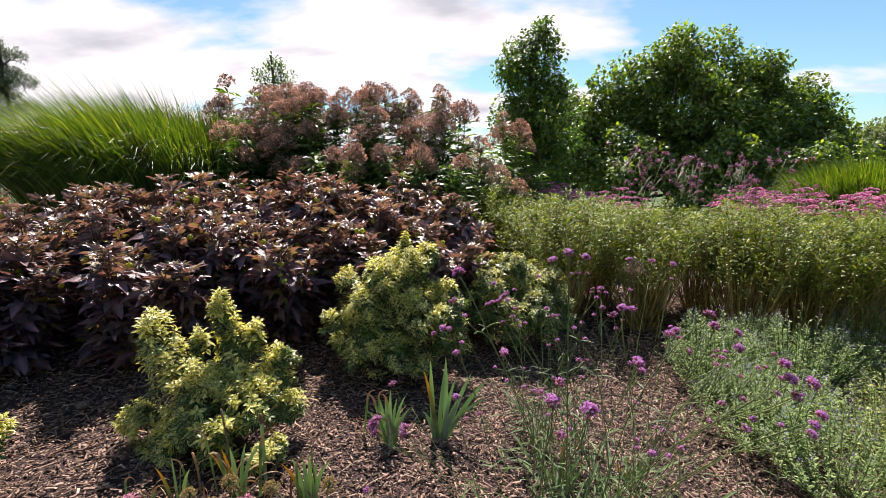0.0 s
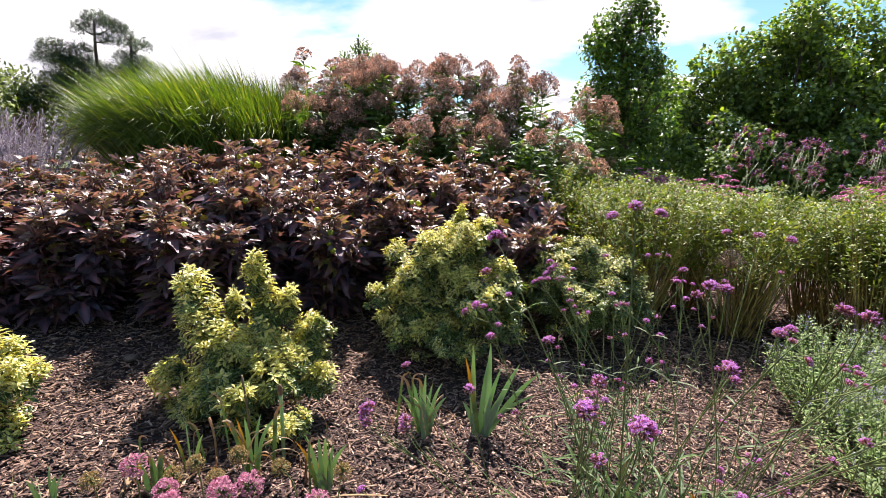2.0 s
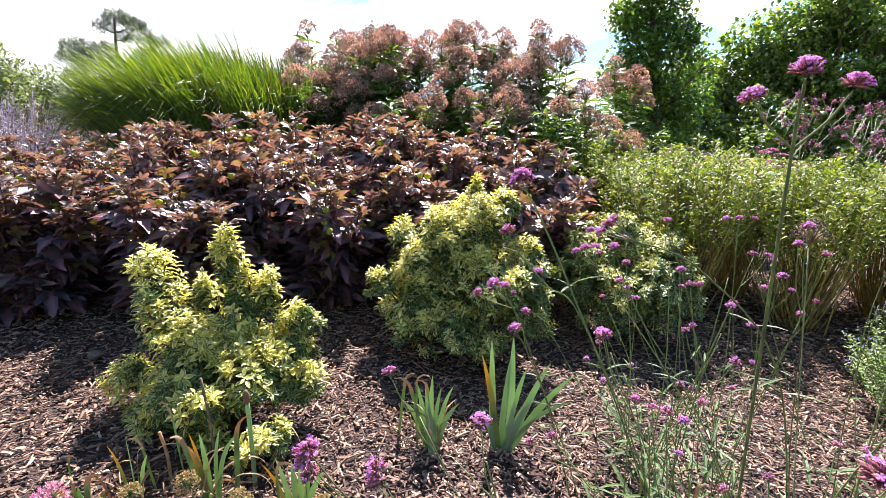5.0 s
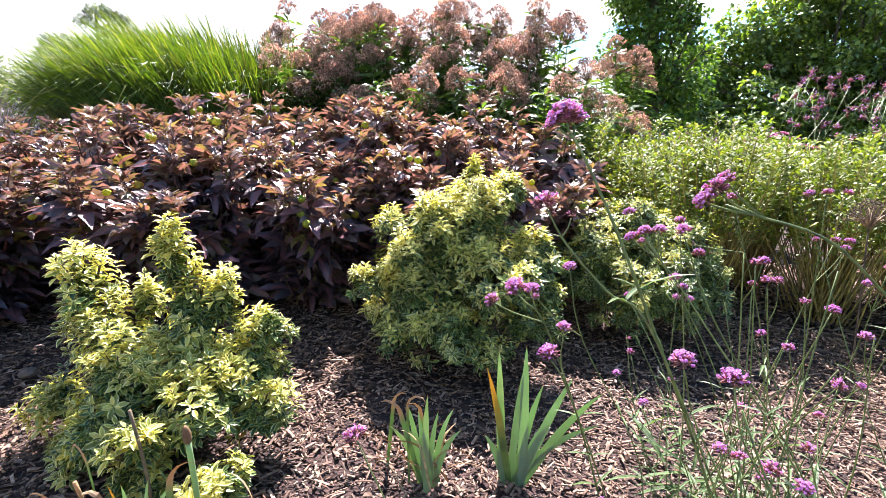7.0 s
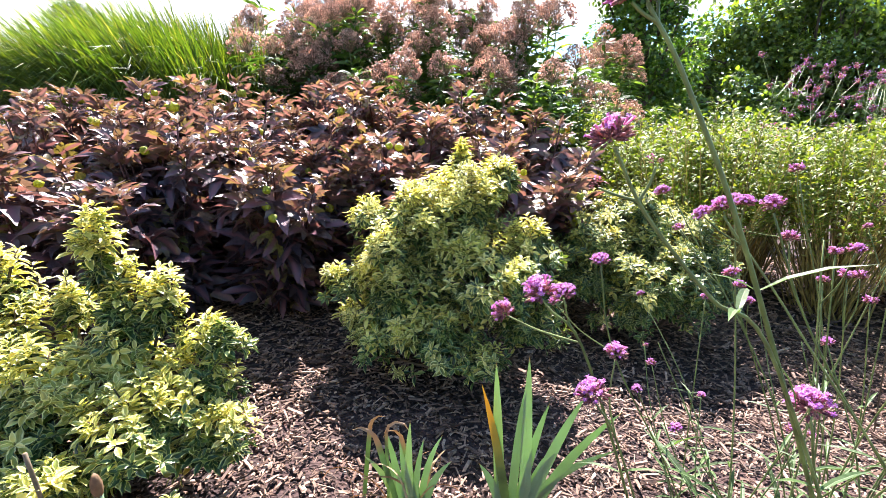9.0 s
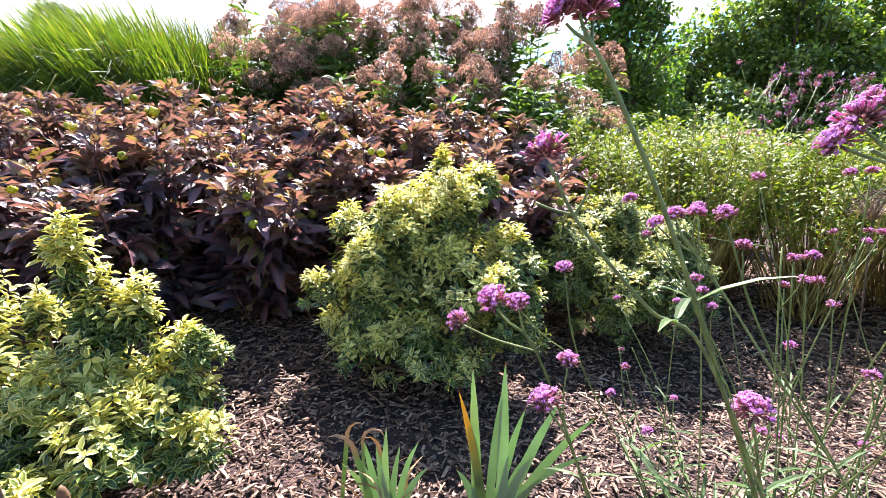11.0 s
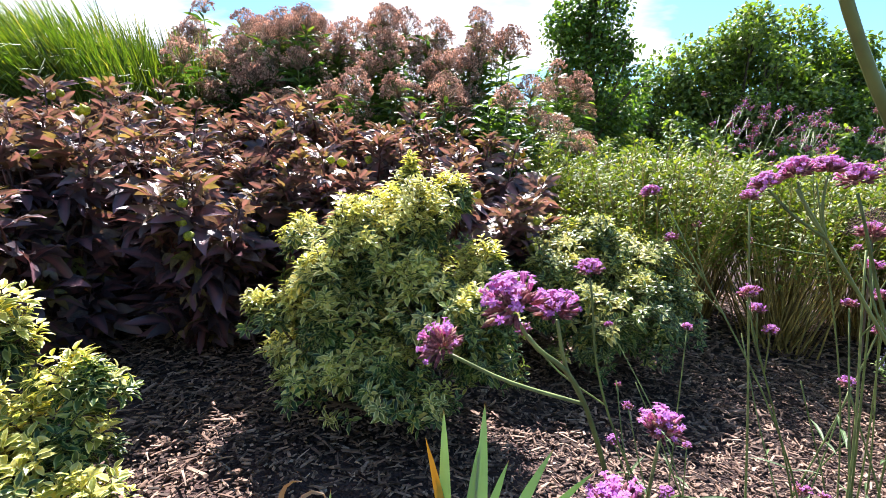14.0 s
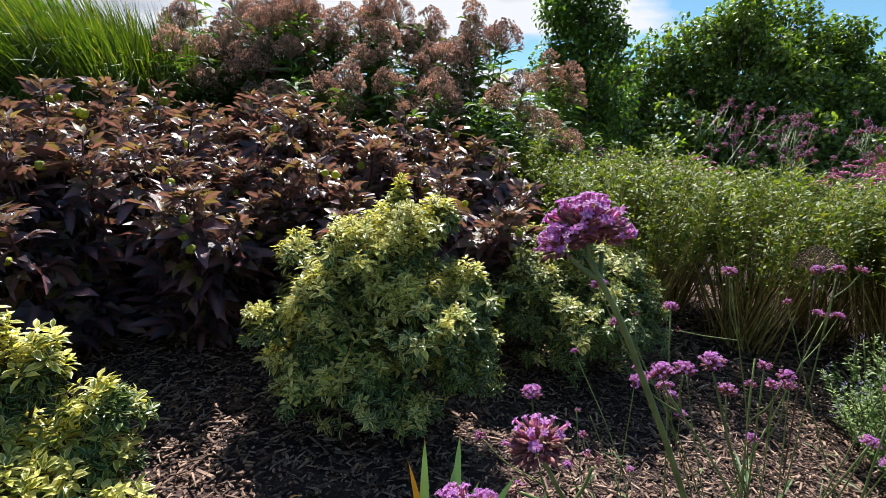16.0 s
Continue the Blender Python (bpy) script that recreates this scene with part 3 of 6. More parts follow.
def hibiscus_parts(seed, height, spread_r, singles=False):
    """Stems, buds and foliage of one plant: rows of (name, mesh, pose)."""
    rng = np.random.RandomState(seed)
    if not BUD_MESH:
        BUD_MESH.append(bud_mesh())
    rows, old, young = [], Geo(), Geo()
    for s in range(14):
        a, lean = rng.uniform(0, 2 * np.pi), spread_r * math.sqrt(rng.uniform(0.02, 1))
        h = height * rng.uniform(0.80, 1.06) * (1 - 0.25 * (lean / spread_r) ** 2)
        top = np.array([lean * math.cos(a), lean * math.sin(a), h])
        root = np.array([0.06 * math.cos(a), 0.06 * math.sin(a), -0.05])
        mid = np.array([0.55 * top[0], 0.55 * top[1], 0.45 * h])
        line = curve_pts([root, mid, top], 12)
        stem = Geo()
        stem.tube(line, np.linspace(0.008, 0.003, len(line)), 5)
        n = 44
        u = np.sort(1 - 0.84 * rng.uniform(0.01, 1, n) ** 1.25)
        idx = u * (len(line) - 1)
        i0 = np.minimum(idx.astype(int), len(line) - 2)
        p = line[i0] + (line[i0 + 1] - line[i0]) * (idx - i0)[:, None]
        az = np.arange(n) * 2.4 + rng.uniform(0, 6)
        pet = (0.085 - 0.06 * u) * rng.uniform(0.6, 1.3, n)
        out = np.stack([np.cos(az), np.sin(az), 0.35 + 0.8 * (u - 0.5)], 1)
        tip = p + out * pet[:, None]
        rise = np.where(u > 0.92, 0.7, rng.normal(0.06, 0.48, n))
        d = np.stack([np.cos(az), np.sin(az), rise], 1)
        size = np.where(u > 0.88, rng.uniform(0.045, 0.08, n), rng.uniform(0.066, 0.142, n))
        turn = frames_of(d, (0, 0, 1), rng.normal(0, 0.75, n))
        fresh = u > 0.84
        for q in range(0, n, 2):
            stem.tube(np.array([p[q], tip[q]]), 0.0016, 3)
        if singles:
            if not LEAF_MESHES:
                LEAF_MESHES.append(one_leaf_mesh())
            for q in np.nonzero(~fresh & (u > 0.3))[0][::2]:
                rows.append(("leaf", LEAF_MESHES[0], Matrix.Translation(tip[q]) @ Matrix(turn[q].tolist()).to_4x4() @ Matrix.Scale(float(size[q]), 4)))
                fresh[q] = True
                size[q] = 0.0
            whole = size > 0
            tip, turn, size, u, fresh = tip[whole], turn[whole], size[whole], u[whole], (u > 0.84)[whole]
        for shape, some in ((LEAF_LOBED, np.arange(len(tip)) % 2 == 0), (LEAF_LOBED_B, np.arange(len(tip)) % 2 == 1)):
            some = some & ~fresh
            old.scatter(shape, tip[some], turn[some], size[some])
        young.scatter(LEAF_LOBED, tip[fresh], turn[fresh], size[fresh])
        k = 9
        az, el = rng.uniform(0, 6.28, k), rng.uniform(0.4, 1.6, k)
        d = np.stack([np.cos(az), np.sin(az), el], 1)
        young.scatter(LEAF_LANCE, np.tile(top, (k, 1)), frames_of(d), rng.uniform(0.04, 0.08, k))
        rows.append(("stem", stem.mesh("stem", MAT_HIB_STEM), None))
        if rng.rand() < 0.62:
            side = rng.uniform(0, 6.283)
            b = line[-2 - rng.randint(0, 3)] + (0.06 * math.cos(side), 0.06 * math.sin(side), 0.01)
            for _ in range(rng.randint(1, 3)):
                q = b + rng.normal(0, 0.028, 3) + (0, 0, 0.025)
                rows.append(("bud", BUD_MESH[0], pose(*q, rng.normal(0, 35), rng.normal(0, 35), rng.uniform(0, 360)) @ Matrix.Scale(rng.uniform(0.028, 0.042), 4)))
    rows.append(("foliage", old.mesh("foliage", MAT_HIB), None))
    rows.append(("young_foliage", young.mesh("young_foliage", MAT_HIB_TOP), None))
    return rows


def plant_from(name, parts, x, y, z, label, category, group):
    ob = thing(name, x, y, z, label, category, group)
    for pname, me, *at in parts:
        child = part(pname, me, ob, "", at[0] if at else None)
        if pname not in ("stem", "bud", "leaf"):
            tagged(child, kind="stuff")
    return ob


def build_hibiscus():
    rng = np.random.RandomState(21)
    heights = (0.95, 1.02, 0.91, 0.80, 0.78)
    kinds = [hibiscus_parts(40 + k, heights[k], 0.37, k > 2) for k in range(5)]
    first = [None] * 5
    turn_of = 0
    tops = (0.90, 1.00, 1.10, 1.15)
    for row in range(4):
        for i in range(11):
            x = -3.85 + 0.41 * i + 0.2 * (row % 2) + rng.normal(0, 0.05)
            y = 2.44 + (x + 2) * 0.40 + 0.28 * row - (0.16 if row == 0 and x < -1.5 else 0.0) + rng.normal(0, 0.05)
            if x > 0.12 - 0.06 * (3 - row):
                continue
            z = gz(x, y)
            turn_of += 1
            k = 3 + turn_of % 2 if row == 0 and -2.6 < x else turn_of % 3
            tall = (tops[row] + rng.normal(0, 0.035) - 0.21 * max(0.0, x + 0.6) - 0.10 * min(1.0, max(0.0, -2.0 - x)) - z) / heights[k]
            wide = max(0.88, tall) if k < 3 else 1.0
            if first[k] is None:
                ob = first[k] = plant_from("hibiscus", kinds[k], x, y, z, "bushy dark purple-leaved hibiscus with chartreuse buds", "shrub", "purple hibiscus bank")
            else:
                ob = copy_thing(first[k], pose(x, y, z, 0, 0, rng.uniform(0, 360)))
            ob.scale = (wide, wide, tall)


build_hibiscus()


# ---------- variegated euonymus ----------
def euonymus(x, y, label, lobes, seed, yellow=0.3, shift=0.0):
    """A shrub of upright leafy shoots that cover rounded lobes (centre and radii, in the world)."""
    rng = np.random.RandomState(seed)
    z = gz(x, y)
    base = np.array([x, y, z])
    ob = thing("euonymus", x, y, z, label, "shrub", "variegated euonymus shrubs")
    twigs, green, gold = Geo(), Geo(), Geo()
    for (lx, ly, lz, rr, rh) in lobes:
        c = np.array([lx + shift, ly, lz]) - base
        rr, rh = 0.92 * rr, 0.95 * rh
        twigs.tube(curve_pts([(0.03 * rng.randn(), 0.03 * rng.randn(), -0.03), c * (0.6, 0.6, 0.45), c], 8), np.linspace(0.007, 0.003, 9), 5)
        n = int(320 * (rr * rr + rr * rh) / 0.04)
        d = unit(rng.normal(0, 1, (n, 3)))
        d[:, 2] = np.where(d[:, 2] < -0.6, -d[:, 2], d[:, 2])
        tufts = unit(rng.normal(0, 1, (max(6, n // 13), 3)) + (0, 0, 0.2))
        near = np.max(d @ tufts.T, axis=1)
        gap = np.median(near)
        near = np.clip((near - (2 * gap - 1)) / (2 - 2 * gap), 0, 1)
        depth = np.where(rng.rand(n) < 0.72, 0.60 + 0.64 * near + rng.normal(0, 0.03, n), rng.uniform(0.35, 0.70, n))
        tip = c + d * np.array([rr, rr, rh]) * depth[:, None]
        keep = tip[:, 2] > 0.015
        tip, d, depth = tip[keep], d[keep], depth[keep]
        n = len(tip)
        axis = unit(d * 0.7 + (0, 0, 0.85) + rng.normal(0, 0.2, (n, 3)))
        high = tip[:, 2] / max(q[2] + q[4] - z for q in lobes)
        # More yellow upward, high and to the left: sunlit sides painted over the variegation.
        lit_yellow_chance = yellow * (0.27 + 1.05 * np.clip(d[:, 2] + 0.1, 0, 1) + 0.5 * np.clip(high - 0.4, 0, 1) - 0.35 * np.clip(d[:, 0], -0.8, 1)) * np.clip((depth - 0.58) / 0.25, 0, 1)
        # Low right lobes get fewer yellow leaves, so their shade is painted in green.
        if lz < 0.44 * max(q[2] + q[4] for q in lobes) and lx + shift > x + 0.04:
            lit_yellow_chance = lit_yellow_chance * 0.6
        bright = rng.rand(n) < lit_yellow_chance
        side = frames_of(axis)
        for k in range(9):
            lay = k // 3
            az = 2.0944 * k + 0.9 * lay + rng.normal(0, 0.22, n)
            radial = side[:, :, 0] * np.cos(az)[:, None] + side[:, :, 2] * np.sin(az)[:, None]
            ld = unit(radial + axis * (0.10 + 0.36 * lay))
            pos = tip - axis * (0.023 - 0.0105 * lay) + radial * 0.003
            size = (0.0300 - 0.0046 * lay) * rng.uniform(0.75, 1.2, n)
            turn = frames_of(ld, axis)
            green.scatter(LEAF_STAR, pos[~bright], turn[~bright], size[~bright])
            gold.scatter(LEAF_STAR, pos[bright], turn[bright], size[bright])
        for q in range(0, n, 4):
            twigs.tube(np.array([c + (tip[q] - c) * 0.3 - (0, 0, 0.04), c + (tip[q] - c) * 0.7, tip[q]]), (0.0025, 0.002, 0.0014), 3)
    tagged(part("branch_frame", twigs.mesh("branch_frame", MAT_TWIG), ob), kind="stuff")
    tagged(part("green_foliage", green.mesh("green_foliage", MAT_EUO, False), ob, "green leaves with cream margins, more of them on the painted shaded sides"), kind="stuff")
    tagged(part("yellow_foliage", gold.mesh("yellow_foliage", MAT_EUO_Y, False), ob, "bright yellow variegated leaves, more of them on the painted sunlit sides"), kind="stuff")
    return ob


euonymus(-0.98, 1.78, "yellow-green variegated euonymus with open upright shoots on mulch",
         [(-1.24, 1.80, 0.53, 0.085, 0.14), (-1.15, 1.76, 0.42, 0.09, 0.12), (-0.97, 1.83, 0.59, 0.055, 0.13), (-0.93, 1.82, 0.48, 0.08, 0.10), (-0.86, 1.85, 0.50, 0.05, 0.09),
          (-0.76, 1.88, 0.42, 0.075, 0.065), (-1.04, 1.68, 0.33, 0.11, 0.15), (-0.84, 1.72, 0.29, 0.12, 0.10), (-1.26, 1.70, 0.26, 0.08, 0.07), (-1.12, 1.62, 0.20, 0.09, 0.07),
          (-0.74, 1.58, 0.18, 0.075, 0.045), (-0.94, 1.58, 0.17, 0.08, 0.05), (-0.97, 1.80, 0.28, 0.15, 0.16), (-1.08, 1.84, 0.50, 0.045, 0.07), (-0.78, 1.82, 0.33, 0.09, 0.08), (-0.74, 1.78, 0.24, 0.09, 0.07), (-1.20, 1.66, 0.14, 0.10, 0.05), (-1.03, 1.59, 0.27, 0.09, 0.07), (-0.90, 1.56, 0.28, 0.06, 0.05)], 61, 1.9, shift=0.055)
euonymus(-0.30, 2.48, "rounded cream and green variegated euonymus on mulch",
         [(-0.20, 2.54, 0.63, 0.15, 0.15), (-0.33, 2.50, 0.54, 0.18, 0.17), (-0.54, 2.52, 0.60, 0.075, 0.065), (-0.60, 2.38, 0.41, 0.08, 0.06), (-0.47, 2.44, 0.50, 0.10, 0.08), (-0.38, 2.42, 0.63, 0.09, 0.08),
          (-0.42, 2.40, 0.36, 0.16, 0.16), (-0.14, 2.42, 0.40, 0.18, 0.18), (0.02, 2.48, 0.49, 0.10, 0.10), (-0.55, 2.44, 0.25, 0.10, 0.08)] + [
          (-0.30, 2.36, 0.24, 0.17, 0.11), (-0.02, 2.44, 0.26, 0.13, 0.10), (-0.22, 2.58, 0.78, 0.035, 0.06), (-0.42, 2.33, 0.52, 0.07, 0.06), (-0.05, 2.34, 0.44, 0.07, 0.06),
          (-0.26, 2.29, 0.30, 0.07, 0.05), (-0.48, 2.28, 0.24, 0.07, 0.05), (-0.30, 2.60, 0.45, 0.22, 0.20), (-0.13, 2.27, 0.20, 0.07, 0.05), (-0.08, 2.56, 0.72, 0.07, 0.07), (0.06, 2.40, 0.36, 0.06, 0.05)], 62, 1.0)
euonymus(0.46, 3.0, "dense rounded green and cream euonymus on mulch",
         [(0.36, 3.06, 0.44, 0.20, 0.17), (0.58, 3.02, 0.38, 0.20, 0.17), (0.24, 2.98, 0.30, 0.17, 0.18), (0.46, 2.88, 0.25, 0.24, 0.20), (0.70, 2.96, 0.22, 0.17, 0.18), (0.30, 2.88, 0.42, 0.09, 0.07), (0.55, 2.85, 0.36, 0.09, 0.08), (0.46, 3.05, 0.30, 0.26, 0.22), (0.22, 2.86, 0.26, 0.08, 0.06), (0.66, 2.84, 0.26, 0.08, 0.06), (0.40, 2.80, 0.18, 0.08, 0.06), (0.44, 3.02, 0.56, 0.10, 0.08)], 63, 0.32)
euonymus(-1.66, 1.36, "bright yellow variegated euonymus beside the mulch path",
         [(-1.62, 1.42, 0.40, 0.12, 0.10), (-1.50, 1.36, 0.38, 0.10, 0.07), (-1.60, 1.32, 0.26, 0.13, 0.09), (-1.48, 1.30, 0.20, 0.10, 0.06), (-1.76, 1.45, 0.35, 0.14, 0.13)], 64, 6.0, shift=-0.04)


# ---------- green hedge of stiff straw-stemmed plants ----------
def hedge_parts(seed, h, r, low=0.52):
    rng = np.random.RandomState(seed)
    stems, leaves = Geo(), Geo()
    for s in range(66):
        a, lean = rng.uniform(0, 6.283), r * math.sqrt(rng.uniform(0.01, 1))
        top = np.array([lean * math.cos(a), lean * math.sin(a), h * rng.uniform(0.84, 1.04) * (1 - 0.20 * (lean / r) ** 2)])
        root = np.array([0.16 * top[0] + rng.normal(0, 0.045), 0.16 * top[1] + rng.normal(0, 0.03), -0.03])
        line = curve_pts([root, root + (top - root) * (0.55, 0.55, 0.5), top], 8)
        stems.tube(line, np.linspace(0.0048, 0.0015, len(line)), 4)
        n = 96
        u = 1 - low * rng.rand(n) ** 1.3
        idx = u * (len(line) - 1)
        i0 = np.minimum(idx.astype(int), len(line) - 2)
        p = line[i0] + (line[i0 + 1] - line[i0]) * (idx - i0)[:, None]
        az = rng.uniform(0, 6.283, n)
        rad = rng.uniform(0.004, 0.07, n) * (1.15 - u * 0.6)
        d = np.stack([np.cos(az), np.sin(az), rng.uniform(0.1, 1.1, n)], 1)
        p = p + unit(d) * rad[:, None]
        leaves.scatter(LEAF_HEX, p, frames_of(d, (0, 0, 1), rng.normal(0, 0.4, n)), rng.uniform(0.020, 0.039, n)[:, None] * [[0.86, 1.0, 1.2]])
    return [("stem_mass", stems.mesh("stem_mass", MAT_HEDGE_STEM)), ("foliage", leaves.mesh("foliage", MAT_HEDGE, False))]


def build_hedge():
    rng = np.random.RandomState(31)
    kinds = [hedge_parts(70 + k, (1.0, 1.06, 0.96)[k], 0.46, 0.50) for k in range(3)] + [hedge_parts(74, 1.0, 0.42, 0.46)]
    first, k = [None] * 4, 0
    for row in range(4):
        for i in range(9):
            x = 0.42 + 0.44 * i + 0.2 * (row % 2) + rng.normal(0, 0.04)
            y = (3.55 if x < 1.5 else 3.28) + 0.31 * row + rng.normal(0, 0.04)
            if row == 0 and (i < 1 or i in (2, 3)) or row == 1 and i == 3:
                continue
            z = gz(x, y)
            q = 3 if row > 1 else k % 3
            if first[q] is None:
                first[q] = plant_from("amsonia", kinds[q], x, y, z, "green leafy perennial with straw-coloured lower stems", "shrub", "green hedge plants")
            else:
                ob = copy_thing(first[q], pose(x, y, z, 0, 0, rng.uniform(0, 360)))
                s = rng.uniform(0.98, 1.08) - 0.035 * row - 0.05 * max(0.0, x - 2.0)
                ob.scale = (s, s, s)
            k += 1


build_hedge()


# ---------- ornamental grass ----------
def grass_mesh(seed, n, height, reach, wind=(0, 0), w=0.0055, lean_on=0.0):
    rng = np.random.RandomState(seed)
    g = Geo()
    t = np.linspace(0, 1, 7)
    width = np.array([0.9, 1, 1, 0.9, 0.7, 0.42, 0.02])
    for i in range(n):
        a = rng.uniform(0, 6.283)
        q = math.sqrt(rng.rand())
        r0 = 0.64 * reach * q
        out = reach * (0.08 + 0.34 * q * rng.uniform(0.3, 1.0))
        h = height * (rng.uniform(0.86, 1.0) if rng.rand() < 0.93 else rng.uniform(0.95, 1.07)) * (1.0 - 0.10 * q ** 4)
        a2 = a + rng.normal(0, 0.4)
        dx, dy = math.cos(a2) * out + wind[0] * h, math.sin(a2) * out + wind[1] * h
        sag = rng.uniform(0.06, 0.40) * h * (0.3 + 0.9 * q)
        x = r0 * math.cos(a) + dx * t ** 1.6 - lean_on * h * t ** 2.4
        y = r0 * math.sin(a) + dy * t ** 1.6
        z = h * (t * 1.30 - 0.30 * t ** 2) - sag * t ** 4 - 0.05
        p = np.stack([x, y, z], 1)
        side = unit(np.array([-math.sin(a2) + rng.normal(0, .5), math.cos(a2) + rng.normal(0, .5), rng.normal(0, .3)]))
        ww = w * rng.uniform(0.6, 1.25)
        v = np.concatenate([p - side * (ww * width)[:, None], p + side * (ww * width)[:, None]])
        k = len(t)
        f = []
        for j in range(k - 1):
            f += [(j, j + k, j + k + 1), (j, j + k + 1, j + 1)]
        g.add(v, f, np.concatenate([np.stack([np.zeros(k), t], 1), np.stack([np.ones(k), t], 1)]))
    return g.mesh("blades", MAT_GRASS)


def build_grasses():
    x, y = -2.76, 4.55
    ob = thing("maiden_grass", x, y, gz(x, y), "tall arching clump of bright green maiden grass", "grass", "ornamental grasses")
    tagged(part("blade_mass", grass_mesh(81, 17000, 1.84, 1.30, (-0.05, -0.03), 0.0064, 0.11), ob), kind="stuff")
    x, y = 6.9, 7.7
    ob = thing("maiden_grass", x, y, gz(x, y), "low rounded clump of yellow-green grass", "grass", "ornamental grasses")
    tagged(part("blade_mass", grass_mesh(82, 5200, 1.66, 1.35, (-0.05, 0.0), 0.008), ob), kind="stuff")


build_grasses()


# ---------- joe pye weed ----------
def corymb(seed, r, lumps, tufts=13, fine=1.0, mat=MAT_JP_FLOWER):
    """A domed, faded flower head: branching stalks that end in separate clusters of small tufts."""
    rng = np.random.RandomState(seed)
    g = Geo()
    tuft = blob(0.5, 0.6, 2, 3)
    for i in range(lumps):
        a, q = 2.4 * i + rng.normal(0, 0.15), math.sqrt((i + 0.5) / lumps)
        c = np.array([r * q * math.cos(a), r * q * math.sin(a), r * (0.85 - 1.05 * q * q) + rng.normal(0, 0.05 * r)])
        g.tube(np.array([(0, 0, -0.55 * r), c * (0.55, 0.55, 0.2) - (0, 0, 0.1 * r), c]), (0.0020, 0.0015, 0.001), 3, 1)
        d = unit(rng.normal(0, 1, (tufts, 3)) + (0, 0, 0.3))
        p = c + d * 0.15 * r * rng.uniform(0.5, 1.15, (tufts, 1))
        g.scatter(tuft, p, frames_of(d), fine * rng.uniform(0.0075, 0.0125, tufts))
    return g.mesh("flower_head", [mat, MAT_JP_STALK])


def build_joe_pye():
    rng = np.random.RandomState(91)
    heads = [corymb(95 + k, (0.125, 0.105, 0.09)[k], (46, 38, 30)[k]) for k in range(3)]
    spots = []
    for row, (y0, lo, hi) in enumerate([(4.25, 1.12, 1.32), (4.6, 1.38, 1.60), (4.95, 1.68, 1.81)]):
        for x in np.arange(-2.25 + 0.12 * row, 0.25, 0.33):
            spots.append((x + rng.normal(0, 0.05), y0 + rng.normal(0, 0.06), rng.uniform(lo, hi) - 0.08 * max(0.0, x + 0.6)))
    spots += [(0.14, 4.9, 1.86), (0.32, 4.6, 1.16), (0.45, 4.95, 1.30), (0.76, 5.8, 1.72), (0.99, 5.9, 1.62), (0.58, 4.6, 1.12), (1.12, 5.8, 1.16), (0.25, 5.1, 1.36), (0.45, 5.3, 1.42), (0.64, 5.2, 1.28), (0.75, 4.5, 0.95), (-1.42, 4.9, 1.77), (-1.24, 4.75, 1.66), (-1.55, 4.7, 1.55)]
    for (x, y, h) in spots:
        z = gz(x, y)
        ob = thing("joe_pye_weed", x, y, z, "tall joe pye weed with faded dusty pink flower heads", "perennial", "joe pye weed stand")
        leaves = Geo()
        for s in range(2 if h > 1.82 else 6 if x < 0.1 else 4):
            a = rng.uniform(0, 6.283)
            r = rng.uniform(0.05, 0.24)
            hh = h * (1.0 if s == 0 else rng.uniform(0.86 if h > 1.6 else 0.80, 1.0))
            top = np.array([r * math.cos(a), r * math.sin(a), hh])
            line = curve_pts([(0.3 * top[0], 0.3 * top[1], -0.04), (0.6 * top[0], 0.6 * top[1], 0.5 * hh), top], 9)
            g = Geo()
            g.tube(line, np.linspace(0.006, 0.0035, len(line)), 5)
            stem = part("stem", g.mesh("stem", MAT_STEM), ob)
            for lev in np.arange(0.30, 1.0, 0.042):
                idx = lev * (len(line) - 1)
                i0 = int(idx)
                p = line[i0] + (line[min(i0 + 1, len(line) - 1)] - line[i0]) * (idx - i0)
                n = 7
                az = rng.uniform(0, 6.283) + np.arange(n) * 6.283 / n
                d = np.stack([np.cos(az), np.sin(az), rng.uniform(-0.25, 0.55, n)], 1)
                leaves.scatter(LEAF_HEX, np.tile(p, (n, 1)), frames_of(d, (0, 0, 1), rng.normal(0, 0.35, n)), (rng.uniform(0.14, 0.23, n) * (1.15 - 0.5 * lev))[:, None] * [[0.56, 1.0, 1.6]])
            for b in range((1 + (rng.rand() < 0.35)) * (rng.rand() < (0.85 if h > 1.6 else 0.7)) if h > 1.44 else int(rng.rand() < (0.62 if x < -0.9 else 0.24))):
                off = rng.normal(0, 0.11, 3) * (1, 1, 0.6) - (0, 0, 0.13) if b else np.zeros(3)
                sc = rng.uniform(0.85, 1.25) if h < 1.82 else 0.72
                part("flower_head", heads[rng.randint(3)], stem, "", pose(*(top + off + (0, 0, 0.05)), rng.normal(0, 12), rng.normal(0, 12), rng.uniform(0, 360)) @ Matrix.Scale(sc, 4))
        tagged(part("foliage", leaves.mesh("foliage", MAT_JP_LEAF, False), ob), kind="stuff")


build_joe_pye()


